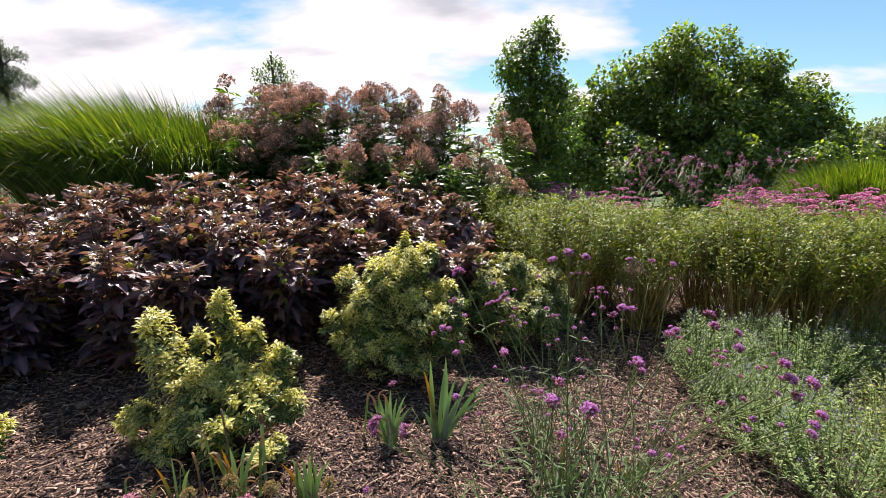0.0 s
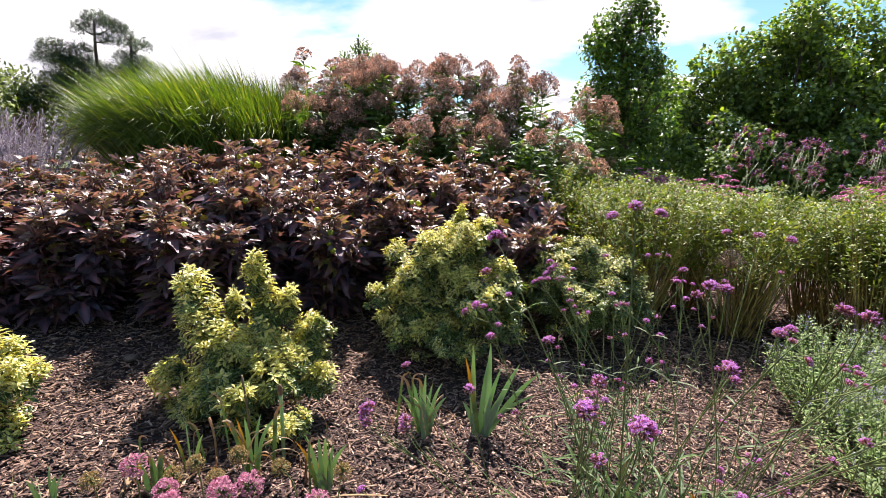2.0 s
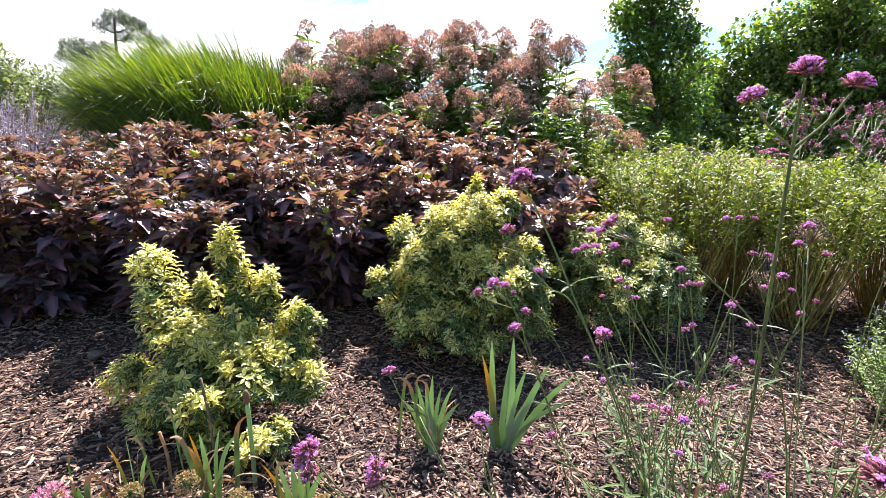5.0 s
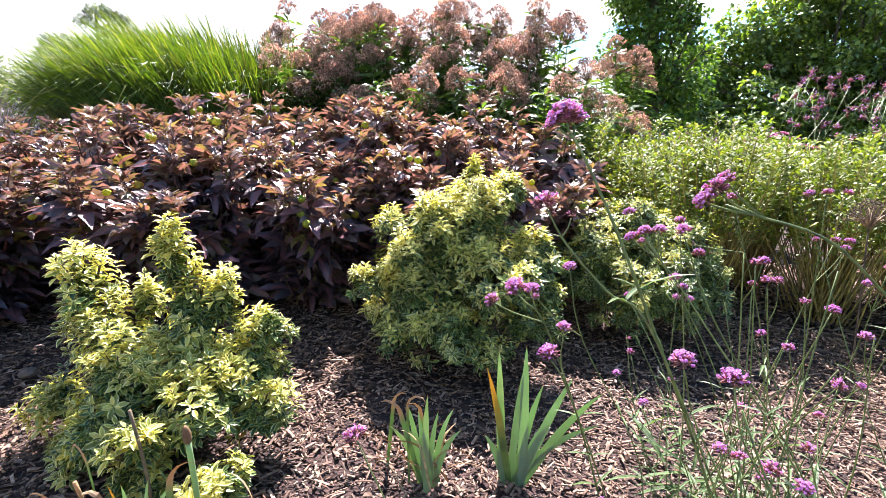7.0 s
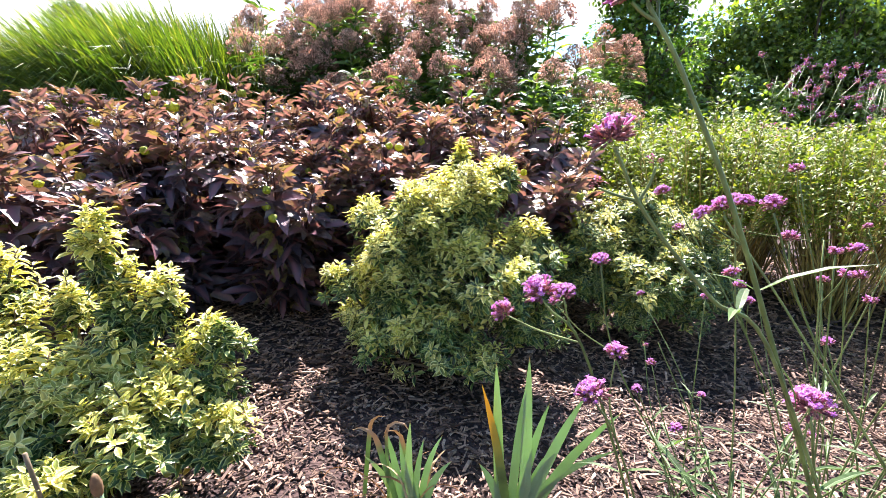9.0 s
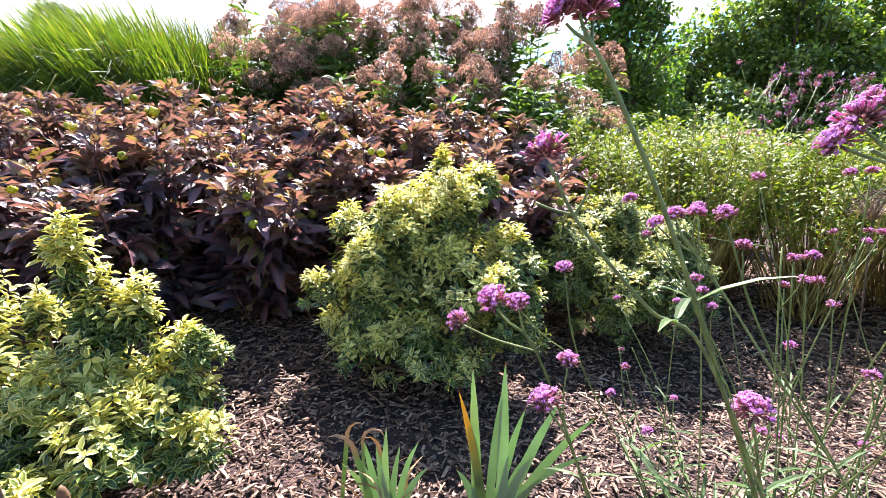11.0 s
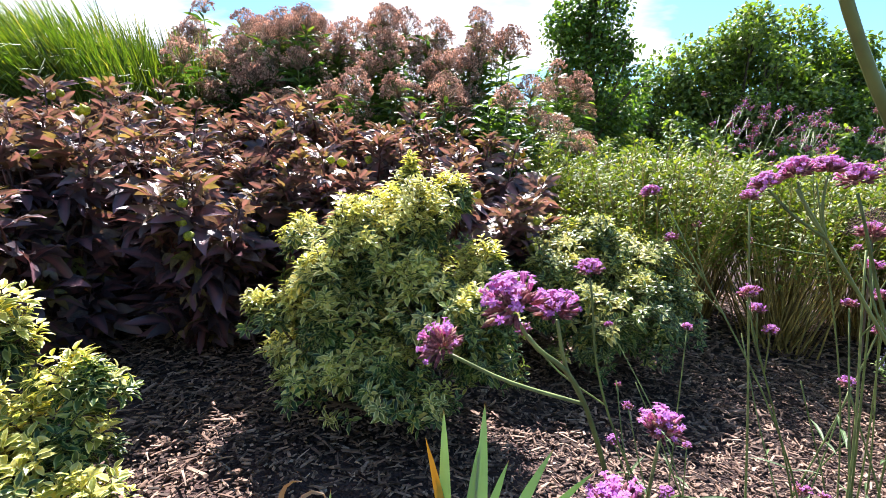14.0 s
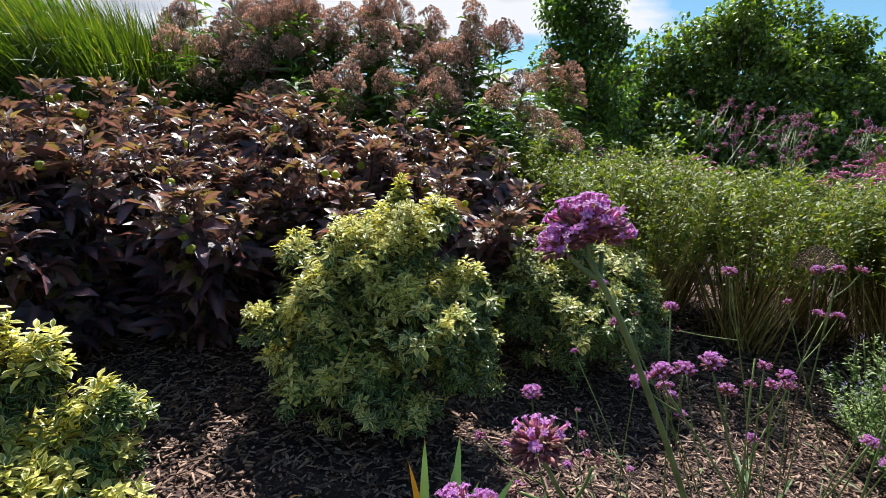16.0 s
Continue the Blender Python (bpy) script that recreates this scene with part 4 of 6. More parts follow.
# ---------- verbena ----------
def verbena_head(seed, n_cal, n_flo, r=1.0):
    """A domed head of dark calyces with small five-petalled flowers on it; radius about 1."""
    rng = np.random.RandomState(seed)
    g = Geo()
    cone = blob(0.5, 0.5, 3, 5, 0.25)
    d = unit(rng.normal(0, 1, (n_cal, 3)) + (0, 0, 0.75))
    d[:, 2] = np.abs(d[:, 2]) * 1.0 - 0.18
    d = unit(d)
    p = d * np.array([0.62, 0.62, 0.55]) * rng.uniform(0.55, 1.05, (n_cal, 1))
    t = frames_of(d)
    t = t[:, :, [0, 2, 1]]
    g.scatter(cone, p, t, np.tile([[0.13, 0.13, 0.38]], (n_cal, 1)) * rng.uniform(0.8, 1.2, (n_cal, 1)), 0)
    d = unit(rng.normal(0, 1, (n_flo, 3)) + (0, 0, 1.0))
    d[:, 2] = np.abs(d[:, 2]) + 0.25
    d = unit(d)
    petal = LEAF_PETAL
    for i in range(n_flo):
        root = d[i] * np.array([0.62, 0.62, 0.55])
        axis = unit(d[i] + rng.normal(0, 0.22, 3) + (0, 0, 0.2))
        mouth = root + axis * rng.uniform(0.20, 0.42)
        g.tube(np.array([root, mouth]), (0.035, 0.055), 4, 1)
        fr = frames_of(axis[None])[0]
        az = rng.uniform(0, 6.283) + np.arange(5) * 1.2566
        rad = fr[:, 0][None] * np.cos(az)[:, None] + fr[:, 2][None] * np.sin(az)[:, None]
        g.scatter(petal, np.tile(mouth, (5, 1)), frames_of(rad + 0.25 * axis, axis), rng.uniform(0.105, 0.145), 2)
    return g.mesh("flower_head", [MAT_CALYX, MAT_TUBE, MAT_PETAL])


HEADS = [verbena_head(101, 96, 56), verbena_head(102, 92, 40), verbena_head(103, 96, 22), verbena_head(104, 100, 17)]
BUDS = [verbena_head(105, 14, 2), verbena_head(106, 18, 4)]


def verbena(x, y, label, stems, seed, group="verbena plants", low_leaves=4, extra_leaves=()):
    """stems: rows of (control points above the root, radius, heads as (place, size, kind[, foot of its own arm]))."""
    rng = np.random.RandomState(seed)
    base = np.array([x, y, gz(x, y)])
    ob = thing("verbena", *base, label, "flowering plant", group)
    for ctrl, r, hs in stems:
        pts = np.vstack([[rng.normal(0, 0.012), rng.normal(0, 0.012), -0.02], np.asarray(ctrl, float) - base])
        line = curve_pts(pts, 7 * (len(pts) - 1))
        g, leaves, k = Geo(), Geo(), len(line)
        g.tube(line, np.linspace(r * 1.28, r * 0.8, k), 7)
        for lev in (0.18, 0.34, 0.52):
            i = int(lev * (k - 1))
            a = rng.uniform(0, 6.283)
            for s in (0, math.pi):
                d = np.array([[math.cos(a + s), math.sin(a + s), rng.uniform(0.15, 0.9)]])
                leaves.scatter(LEAF_THIN, [line[i]], frames_of(d, (0, 0, 1)), rng.uniform(0.035, 0.085) * (1.2 - lev))
        last = line[-1]
        arms = []
        stem = part("stem", None, ob)
        for place, size, kind, *foot in hs:
            q = np.asarray(place, float) - base
            d = unit(line[-1] - line[-2])
            if foot or np.linalg.norm(q - last) > 0.004:
                fine_line = line[0] + np.stack([np.interp(np.linspace(0, k - 1, 12 * k), np.arange(k), line[:, c] - line[0, c]) for c in range(3)], 1)
                f = fine_line[np.argmin(np.linalg.norm(fine_line - (np.asarray(foot[0], float) - base), axis=1))] if foot else line[-3]
                way = curve_pts([f, (f + q) / 2 + 0.07 * np.linalg.norm(q - f) * unit((q - f) * (1, 1, 0) + (0, 0, -1e-3)), q], 8)
                arm = Geo()
                arm.tube(way, np.linspace(r * 0.8, r * 0.6, len(way)), 5)
                arms.append(arm)
                d = unit(way[-1] - way[-2])
            me = BUDS[rng.randint(2)] if kind == "bud" else HEADS[3] if kind == "sparse" else HEADS[rng.randint(3)] if kind == "full" else HEADS[rng.randint(4)]
            d = unit(d * 0.8 + (0, 0, 0.4))
            fr = frames_of(d[None], (0.3, -1, 0.1))[0][:, [0, 2, 1]]
            m = Matrix(fr.tolist()).to_4x4()
            if m.determinant() < 0:
                m = m @ Matrix.Diagonal((-1, 1, 1, 1))
            part("flower_head", me, stem, "", Matrix.Translation(q + d * size * 0.3) @ m @ Matrix.Rotation(rng.uniform(0, 6.283), 4, "Z") @ Matrix.Diagonal((size, size, size * 0.86, 1)))
        stem_mesh = g.mesh("stem", MAT_STEM)
        real = part("stem", stem_mesh, ob)
        for child in stem.children:
            child.parent = real
        bpy.data.objects.remove(stem)
        for arm in arms:
            part("branch", arm.mesh("branch", MAT_STEM), real)
        tagged(part("foliage", leaves.mesh("foliage", MAT_VLEAF, False), real), kind="stuff")
    for place, way, size in extra_leaves:
        g = Geo()
        g.scatter(LEAF_NARROW, [np.asarray(place) - base], frames_of(np.array([way], float)), size)
        part("leaf", g.mesh("leaf", MAT_VLEAF), ob)
    if low_leaves:
        tuft = Geo()
        a = rng.uniform(0, 6.283, low_leaves)
        d = np.stack([np.cos(a), np.sin(a), rng.uniform(0.1, 1.6, low_leaves)], 1)
        p = np.stack([rng.normal(0, 0.05, low_leaves), rng.normal(0, 0.05, low_leaves), rng.uniform(0, 0.16, low_leaves)], 1)
        tuft.scatter(LEAF_THIN, p, frames_of(d), rng.uniform(0.07, 0.15, low_leaves))
        tagged(part("basal_foliage", tuft.mesh("basal_foliage", MAT_VLEAF, False), ob), kind="stuff")
    return ob


TALL = "tall wiry verbena with purple flower heads growing from mulch"
verbena(0.36, 1.38, TALL, [
    ([(0.22, 1.32, 0.46), (0.109, 1.269, 0.747), (0.060, 1.258, 0.86), (0.037, 1.256, 0.902)], 0.00145,
     [((0.036, 1.256, 0.908), 0.0175, "full"), ((0.043, 1.260, 0.904), 0.0140, "full", (0.043, 1.257, 0.893)), ((0.029, 1.255, 0.903), 0.0125, "full", (0.043, 1.257, 0.893))]),
    ([(0.24, 1.32, 0.42), (0.128, 1.274, 0.695), (0.078, 1.252, 0.748), (0.038, 1.238, 0.797), (0.019, 1.229, 0.832)], 0.0011,
     [((0.019, 1.229, 0.832), 0.015, "sparse"), ((0.041, 1.238, 0.822), 0.0062, "bud", (0.031, 1.236, 0.804)), ((0.013, 1.234, 0.812), 0.006, "bud", (0.031, 1.236, 0.804))]),
], 201, extra_leaves=[((0.127, 1.273, 0.70), (0.5, -0.15, -0.6), 0.03)])
verbena(0.19, 1.50, TALL, [
    ([(0.10, 1.42, 0.40), (0.028, 1.345, 0.66), (-0.006, 1.325, 0.715)], 0.0012,
     [((-0.010, 1.322, 0.722), 0.0165, "full"), ((-0.036, 1.318, 0.710), 0.012, "full", (0.016, 1.337, 0.678)), ((0.006, 1.33, 0.720), 0.011, "full", (0.016, 1.337, 0.678))]),
    ([(0.12, 1.42, 0.36), (0.05, 1.32, 0.60), (0.028, 1.308, 0.648)], 0.0010,
     [((0.028, 1.308, 0.65), 0.0155, "full"), ((0.042, 1.315, 0.680), 0.011, "full", (0.050, 1.322, 0.62))]),
    ([(0.20, 1.58, 0.30), (0.085, 1.52, 0.58), (0.06, 1.50, 0.70)], 0.0010, [((0.06, 1.50, 0.702), 0.012, "full"), ((0.012, 1.49, 0.660), 0.008, "sparse", (0.082, 1.518, 0.59))]),
], 202)
verbena(0.56, 1.42, TALL, [
    ([(0.46, 1.36, 0.55), (0.30, 1.28, 0.77), (0.166, 1.232, 0.834)], 0.0013, [((0.159, 1.229, 0.844), 0.0125, "full"), ((0.150, 1.226, 0.836), 0.0105, "full", (0.19, 1.243, 0.824)), ((0.166, 1.232, 0.852), 0.010, "full")]),
    ([(0.34, 1.38, 0.30), (0.20, 1.32, 0.55), (0.167, 1.304, 0.648)], 0.0011, [((0.167, 1.304, 0.65), 0.017, "full")]),
    ([(0.38, 1.42, 0.40), (0.22, 1.42, 0.66), (0.144, 1.413, 0.768)], 0.0011, [((0.144, 1.413, 0.772), 0.012, "full"), ((0.160, 1.415, 0.775), 0.010, "full"), ((0.128, 1.41, 0.768), 0.009, "any")]),
    ([(0.40, 1.46, 0.38), (0.25, 1.45, 0.64), (0.197, 1.442, 0.765)], 0.0011, [((0.197, 1.442, 0.768), 0.013, "full"), ((0.222, 1.46, 0.735), 0.011, "sparse", (0.24, 1.45, 0.66))]),
], 203)
verbena(0.50, 1.78, TALL, [
    ([(0.36, 1.70, 0.42), (0.20, 1.72, 0.74)], 0.0011, [((0.183, 1.724, 0.75), 0.014, "full"), ((0.205, 1.71, 0.70), 0.010, "sparse", (0.28, 1.70, 0.62)), ((0.23, 1.71, 0.715), 0.008, "bud", (0.28, 1.70, 0.62))]),
    ([(0.36, 1.68, 0.36), (0.237, 1.61, 0.655)], 0.0010, [((0.237, 1.606, 0.66), 0.012, "full"), ((0.254, 1.62, 0.640), 0.010, "full"), ((0.262, 1.61, 0.622), 0.009, "full")]),
    ([(0.44, 1.70, 0.38), (0.39, 1.64, 0.64)], 0.0010, [((0.39, 1.643, 0.647), 0.013, "full"), ((0.41, 1.65, 0.645), 0.011, "any")])] + [
    ([(0.45, 1.75, 0.45), (0.35, 1.70, 0.77)], 0.0010, [((0.347, 1.702, 0.78), 0.013, "any"), ((0.29, 1.70, 0.70), 0.006, "bud")]),
    ([(0.52, 1.76, 0.4), (0.50, 1.72, 0.78)], 0.0011, [((0.50, 1.72, 0.785), 0.011, "full"), ((0.53, 1.72, 0.785), 0.010, "full", (0.502, 1.725, 0.745)), ((0.475, 1.72, 0.783), 0.011, "full", (0.502, 1.725, 0.745))]),
    ([(0.56, 1.72, 0.4), (0.57, 1.66, 0.66)], 0.0010, [((0.57, 1.65, 0.67), 0.013, "full"), ((0.60, 1.67, 0.635), 0.009, "any"), ((0.54, 1.65, 0.645), 0.010, "any")]),
    ([(0.60, 1.74, 0.35), (0.64, 1.70, 0.56)], 0.0010, [((0.64, 1.70, 0.57), 0.012, "full"), ((0.67, 1.71, 0.60), 0.009, "any")]),
], 204)
verbena(0.32, 1.14, "tall upright verbena with a three-part purple head", [
    ([(0.295, 1.08, 0.5), (0.272, 1.01, 0.93), (0.266, 0.99, 1.00)], 0.0015, [((0.264, 0.985, 1.004), 0.0150, "full"), ((0.236, 1.00, 0.988), 0.0125, "full", (0.271, 1.008, 0.95)), ((0.30, 0.99, 0.994), 0.0125, "full", (0.271, 1.008, 0.95))]),
    ([(0.36, 1.04, 0.5), (0.42, 0.98, 0.74)], 0.0012, [((0.42, 0.97, 0.754), 0.016, "full"), ((0.43, 0.98, 0.735), 0.012, "full")]),
    ([(0.24, 1.12, 0.45), (0.155, 1.136, 0.70)], 0.0010, [((0.148, 1.136, 0.718), 0.012, "full")]),
], 205)
verbena(0.46, 1.16, TALL, [
    ([(0.44, 1.02, 0.5), (0.36, 0.93, 0.88)], 0.0012, [((0.353, 0.905, 0.905), 0.013, "full"), ((0.375, 0.91, 0.90), 0.012, "full"), ((0.338, 0.91, 0.892), 0.010, "full")]),
    ([(0.50, 1.22, 0.5), (0.555, 1.25, 0.87)], 0.0012, [((0.566, 1.261, 0.922), 0.013, "full", (0.553, 1.249, 0.85)), ((0.513, 1.277, 0.925), 0.012, "full", (0.553, 1.249, 0.85)), ((0.60, 1.215, 0.922), 0.013, "full", (0.553, 1.249, 0.85))]),
    ([(0.45, 1.26, 0.4), (0.458, 1.34, 0.80)], 0.0010, [((0.458, 1.348, 0.824), 0.013, "full"), ((0.445, 1.34, 0.80), 0.010, "any")]),
    ([(0.55, 1.14, 0.5), (0.575, 1.15, 0.74)], 0.0011, [((0.575, 1.155, 0.752), 0.016, "full"), ((0.60, 1.16, 0.74), 0.010, "any")]),
    ([(0.50, 1.10, 0.4), (0.66, 1.12, 0.66)], 0.0011, [((0.68, 1.12, 0.68), 0.012, "full")]),
], 206)
verbena(0.18, 1.02, "leaning verbena with purple heads low over mulch", [
    ([(0.17, 0.86, 0.45), (0.168, 0.72, 0.79)], 0.0012, [((0.168, 0.70, 0.815), 0.017, "full"), ((0.18, 0.71, 0.845), 0.012, "any")]),
    ([(0.20, 0.86, 0.45), (0.225, 0.72, 0.77)], 0.0012, [((0.225, 0.70, 0.80), 0.018, "full"), ((0.19, 0.73, 0.74), 0.012, "any")]),
    ([(0.02, 1.0, 0.40), (-0.12, 0.95, 0.60)], 0.0011, [((-0.157, 0.935, 0.655), 0.0175, "full"), ((-0.162, 0.938, 0.640), 0.0165, "full"), ((-0.160, 0.94, 0.623), 0.0145, "sparse")]),
    ([(0.05, 1.05, 0.33), (-0.07, 0.99, 0.56)], 0.0011, [((-0.10, 0.97, 0.615), 0.0165, "full"), ((-0.103, 0.973, 0.598), 0.0145, "sparse")]),
    ([(0.05, 1.05, 0.35), (-0.10, 1.14, 0.58)], 0.0010, [((-0.145, 1.15, 0.635), 0.013, "full")]),
    ([(0.07, 1.0, 0.4), (0.02, 0.95, 0.66)], 0.0010, [((0.016, 0.944, 0.70), 0.013, "full")]),
    ([(0.0, 1.05, 0.25), (-0.16, 1.02, 0.40)], 0.0010, [((-0.20, 1.0, 0.44), 0.011, "full")]),
], 207)
verbena(0.42, 1.18, "verbena with long stems leaning out over grey-green catmint", [
    ([(0.46, 1.02, 0.45), (0.57, 0.79, 0.78)], 0.0012, [((0.59, 0.76, 0.815), 0.015, "full"), ((0.62, 0.75, 0.81), 0.016, "full"), ((0.595, 0.75, 0.79), 0.014, "full"), ((0.585, 0.77, 0.84), 0.013, "full")]),
    ([(0.48, 1.0, 0.40), (0.60, 0.80, 0.70)], 0.0011, [((0.64, 0.76, 0.73), 0.012, "any"), ((0.66, 0.77, 0.74), 0.013, "full"), ((0.62, 0.74, 0.725), 0.012, "full")]),
    ([(0.47, 1.02, 0.35), (0.53, 0.84, 0.62)], 0.0011, [((0.55, 0.80, 0.70), 0.012, "any"), ((0.52, 0.83, 0.735), 0.010, "any"), ((0.56, 0.80, 0.72), 0.010, "any")])] + [
    ([(0.46, 0.98, 0.5), (0.455, 0.80, 0.88)], 0.0011, [((0.455, 0.764, 0.915), 0.012, "full"), ((0.47, 0.72, 0.895), 0.010, "full")]),
    ([(0.44, 1.0, 0.35), (0.43, 0.92, 0.55)], 0.0011, [((0.43, 0.91, 0.58), 0.011, "any")]),
    ([(0.60, 1.15, 0.4), (0.82, 1.15, 0.60)], 0.0011, [((0.86, 1.14, 0.63), 0.012, "any"), ((0.84, 1.12, 0.60), 0.010, "any")]),
    ([(0.65, 1.25, 0.35), (0.95, 1.35, 0.58)], 0.0011, [((1.0, 1.36, 0.60), 0.012, "any"), ((0.96, 1.34, 0.57), 0.010, "any")]),
], 208)


JN = (0.554, 1.10, 0.733)
verbena(0.40, 1.22, "verbena with long stems leaning far out over catmint", [
    ([(0.46, 1.14, 0.50), JN, (0.638, 1.10, 0.815)], 0.0013, [((0.638, 1.10, 0.819), 0.019, "full"), ((0.547, 1.10, 0.772), 0.014, "full", (0.50, 1.11, 0.65)), ((0.562, 1.10, 0.782), 0.013, "full", (0.50, 1.11, 0.65)), ((0.587, 1.09, 0.733), 0.011, "full", JN), ((0.711, 1.10, 0.773), 0.013, "full", JN)]),
    ([(0.42, 1.16, 0.45), (0.471, 1.10, 0.70)], 0.0011, [((0.471, 1.10, 0.705), 0.016, "any"), ((0.455, 1.10, 0.70), 0.010, "any")]),
    ([(0.50, 1.14, 0.42), (0.64, 1.10, 0.64), (0.66, 1.10, 0.69)], 0.0011, [((0.68, 1.10, 0.708), 0.011, "full", (0.652, 1.10, 0.67)), ((0.659, 1.10, 0.715), 0.008, "any"), ((0.693, 1.10, 0.689), 0.008, "full", (0.652, 1.10, 0.67))])] + [
    ([(0.52, 1.16, 0.40), (0.70, 1.11, 0.70)], 0.0010, [((0.719, 1.10, 0.726), 0.011, "sparse"), ((0.729, 1.10, 0.659), 0.009, "sparse", (0.64, 1.125, 0.58))]),
    ([(0.50, 1.15, 0.35), (0.72, 1.10, 0.58)], 0.0012, [((0.742, 1.10, 0.595), 0.012, "sparse")]),
    ([(0.52, 1.14, 0.36), (0.645, 1.10, 0.52)], 0.0011, [((0.661, 1.10, 0.537), 0.012, "full")]),
    ([(0.55, 1.14, 0.34), (0.86, 1.06, 0.55)], 0.0013, [((0.90, 1.05, 0.58), 0.012, "any")]),
], 209)


def random_verbena(seed, n, xs, ys, zs, bloom=0.7):
    rng = np.random.RandomState(seed)
    for i in range(n):
        x, y = rng.uniform(*xs), rng.uniform(*ys)
        stems = []
        for s in range(rng.randint(2, 5)):
            top = np.array([x + rng.normal(0, 0.12), y + rng.normal(0, 0.10), gz(x, y) + rng.uniform(*zs)])
            mid = np.array([x, y, gz(x, y)]) * 0.45 + top * 0.55 + rng.normal(0, 0.015, 3)
            hs = [(top, rng.uniform(0.010, 0.015), "any")] if rng.rand() < bloom else []
            for _ in range(rng.randint(0, 2) if rng.rand() < 1.4 * bloom else 0):
                hs.append((top + np.array([rng.normal(0, 0.03), rng.normal(0, 0.02), rng.normal(-0.01, 0.012)]), rng.uniform(0.008, 0.013), "any"))
            stems.append(([mid, top], 0.0012, hs))
        verbena(x, y, TALL, stems, seed * 100 + i)


random_verbena(7, 9, (0.28, 0.95), (1.45, 2.1), (0.30, 0.74), 0.5)
random_verbena(9, 9, (0.30, 0.95), (1.2, 1.75), (0.35, 0.70), 0.4)
random_verbena(8, 12, (0.22, 0.62), (1.08, 1.5), (0.18, 0.50), 0.4)


# ---------- iris ----------
def iris_blade(g, root, az, length, lean, width, bend, slot=0, twist=0.0):
    """One sword-shaped blade."""
    t = np.linspace(0, 1, 9)
    d = np.array([math.cos(az), math.sin(az), 0])
    p = np.asarray(root) + np.outer(lean * length * t + bend * length * t ** 3, d) + np.outer(length * (t - 0.35 * abs(bend) * t ** 3 - 0.9 * max(0, abs(bend) - 0.35) * t ** 4), (0, 0, 1))
    side = np.array([math.cos(az + twist), math.sin(az + twist), 0.0])
    wid = width * np.array([0.7, 0.92, 1, 1, 0.96, 0.86, 0.70, 0.42, 0.0])
    nrm = np.cross(side, (0, 0, 1.0))
    v, uv, f = [], [], []
    for i, q in enumerate(p):
        up = unit(np.gradient(p, axis=0))[i]
        s = unit(np.cross(nrm, up))
        v += [q - s * wid[i], q + nrm * 0.0006 * (1 - t[i]), q + s * wid[i], q - nrm * 0.0006 * (1 - t[i])]
        uv += [(0, t[i]), (0.5, t[i]), (1, t[i]), (0.5, t[i])]
    for i in range(8):
        for j in range(4):
            a, b = 4 * i + j, 4 * i + (j + 1) % 4
            f += [(a, b, b + 4), (a, b + 4, a + 4)]
    g.add(v, f, uv, slot)


def curled_blade(g, root, az, length, lean, width, start, curl, twist):
    """A blade that stands up to a part of its length, then shrivels and rolls over to its tip."""
    m = 17
    t = np.linspace(0, 1, m)
    bent = np.clip((t - start) / (1 - start), 0, 1)
    kink = np.random.RandomState(int(1e5 * (length + width))).normal(0, 0.22, m)
    ang = math.pi / 2 - lean - curl * bent ** 1.3 + np.cumsum(kink) * 0.6 * bent
    step = length / (m - 1)
    out, up = np.cumsum(np.cos(ang)) * step, np.cumsum(np.sin(ang)) * step
    d = np.array([math.cos(az), math.sin(az), 0.0])
    p = np.asarray(root) + np.outer(out, d) + np.outer(up, (0, 0, 1.0))
    tangent = unit(np.gradient(p, axis=0))
    v, uv, f = [], [], []
    for i in range(m):
        roll = twist + 1.3 * twist * bent[i]
        flat = np.cross(tangent[i], np.array([-math.sin(az), math.cos(az), 0.0]))
        s = unit(np.array([-math.sin(az), math.cos(az), 0.0]) * math.sin(roll) + flat * math.cos(roll))
        nrm = unit(np.cross(s, tangent[i]))
        w = width * (0.8 + 0.2 * math.sin(3 * t[i])) * (1 - 0.74 * bent[i]) * (1.0 if i < m - 1 else 0.15) * (1 + 0.28 * bent[i] * math.sin(9 * i))
        cup = 0.0004 + 0.5 * w * bent[i] * math.sin(5 * i)
        v += [p[i] - s * w, p[i] + nrm * cup, p[i] + s * w, p[i] + nrm * (cup - 0.0009)]
        uv += [(0, t[i]), (0.5, t[i]), (1, t[i]), (0.5, t[i])]
    for i in range(m - 1):
        for j in range(4):
            a, b = 4 * i + j, 4 * i + (j + 1) % 4
            f += [(a, b, b + 4), (a, b + 4, a + 4)]
    g.add(v, f, uv)


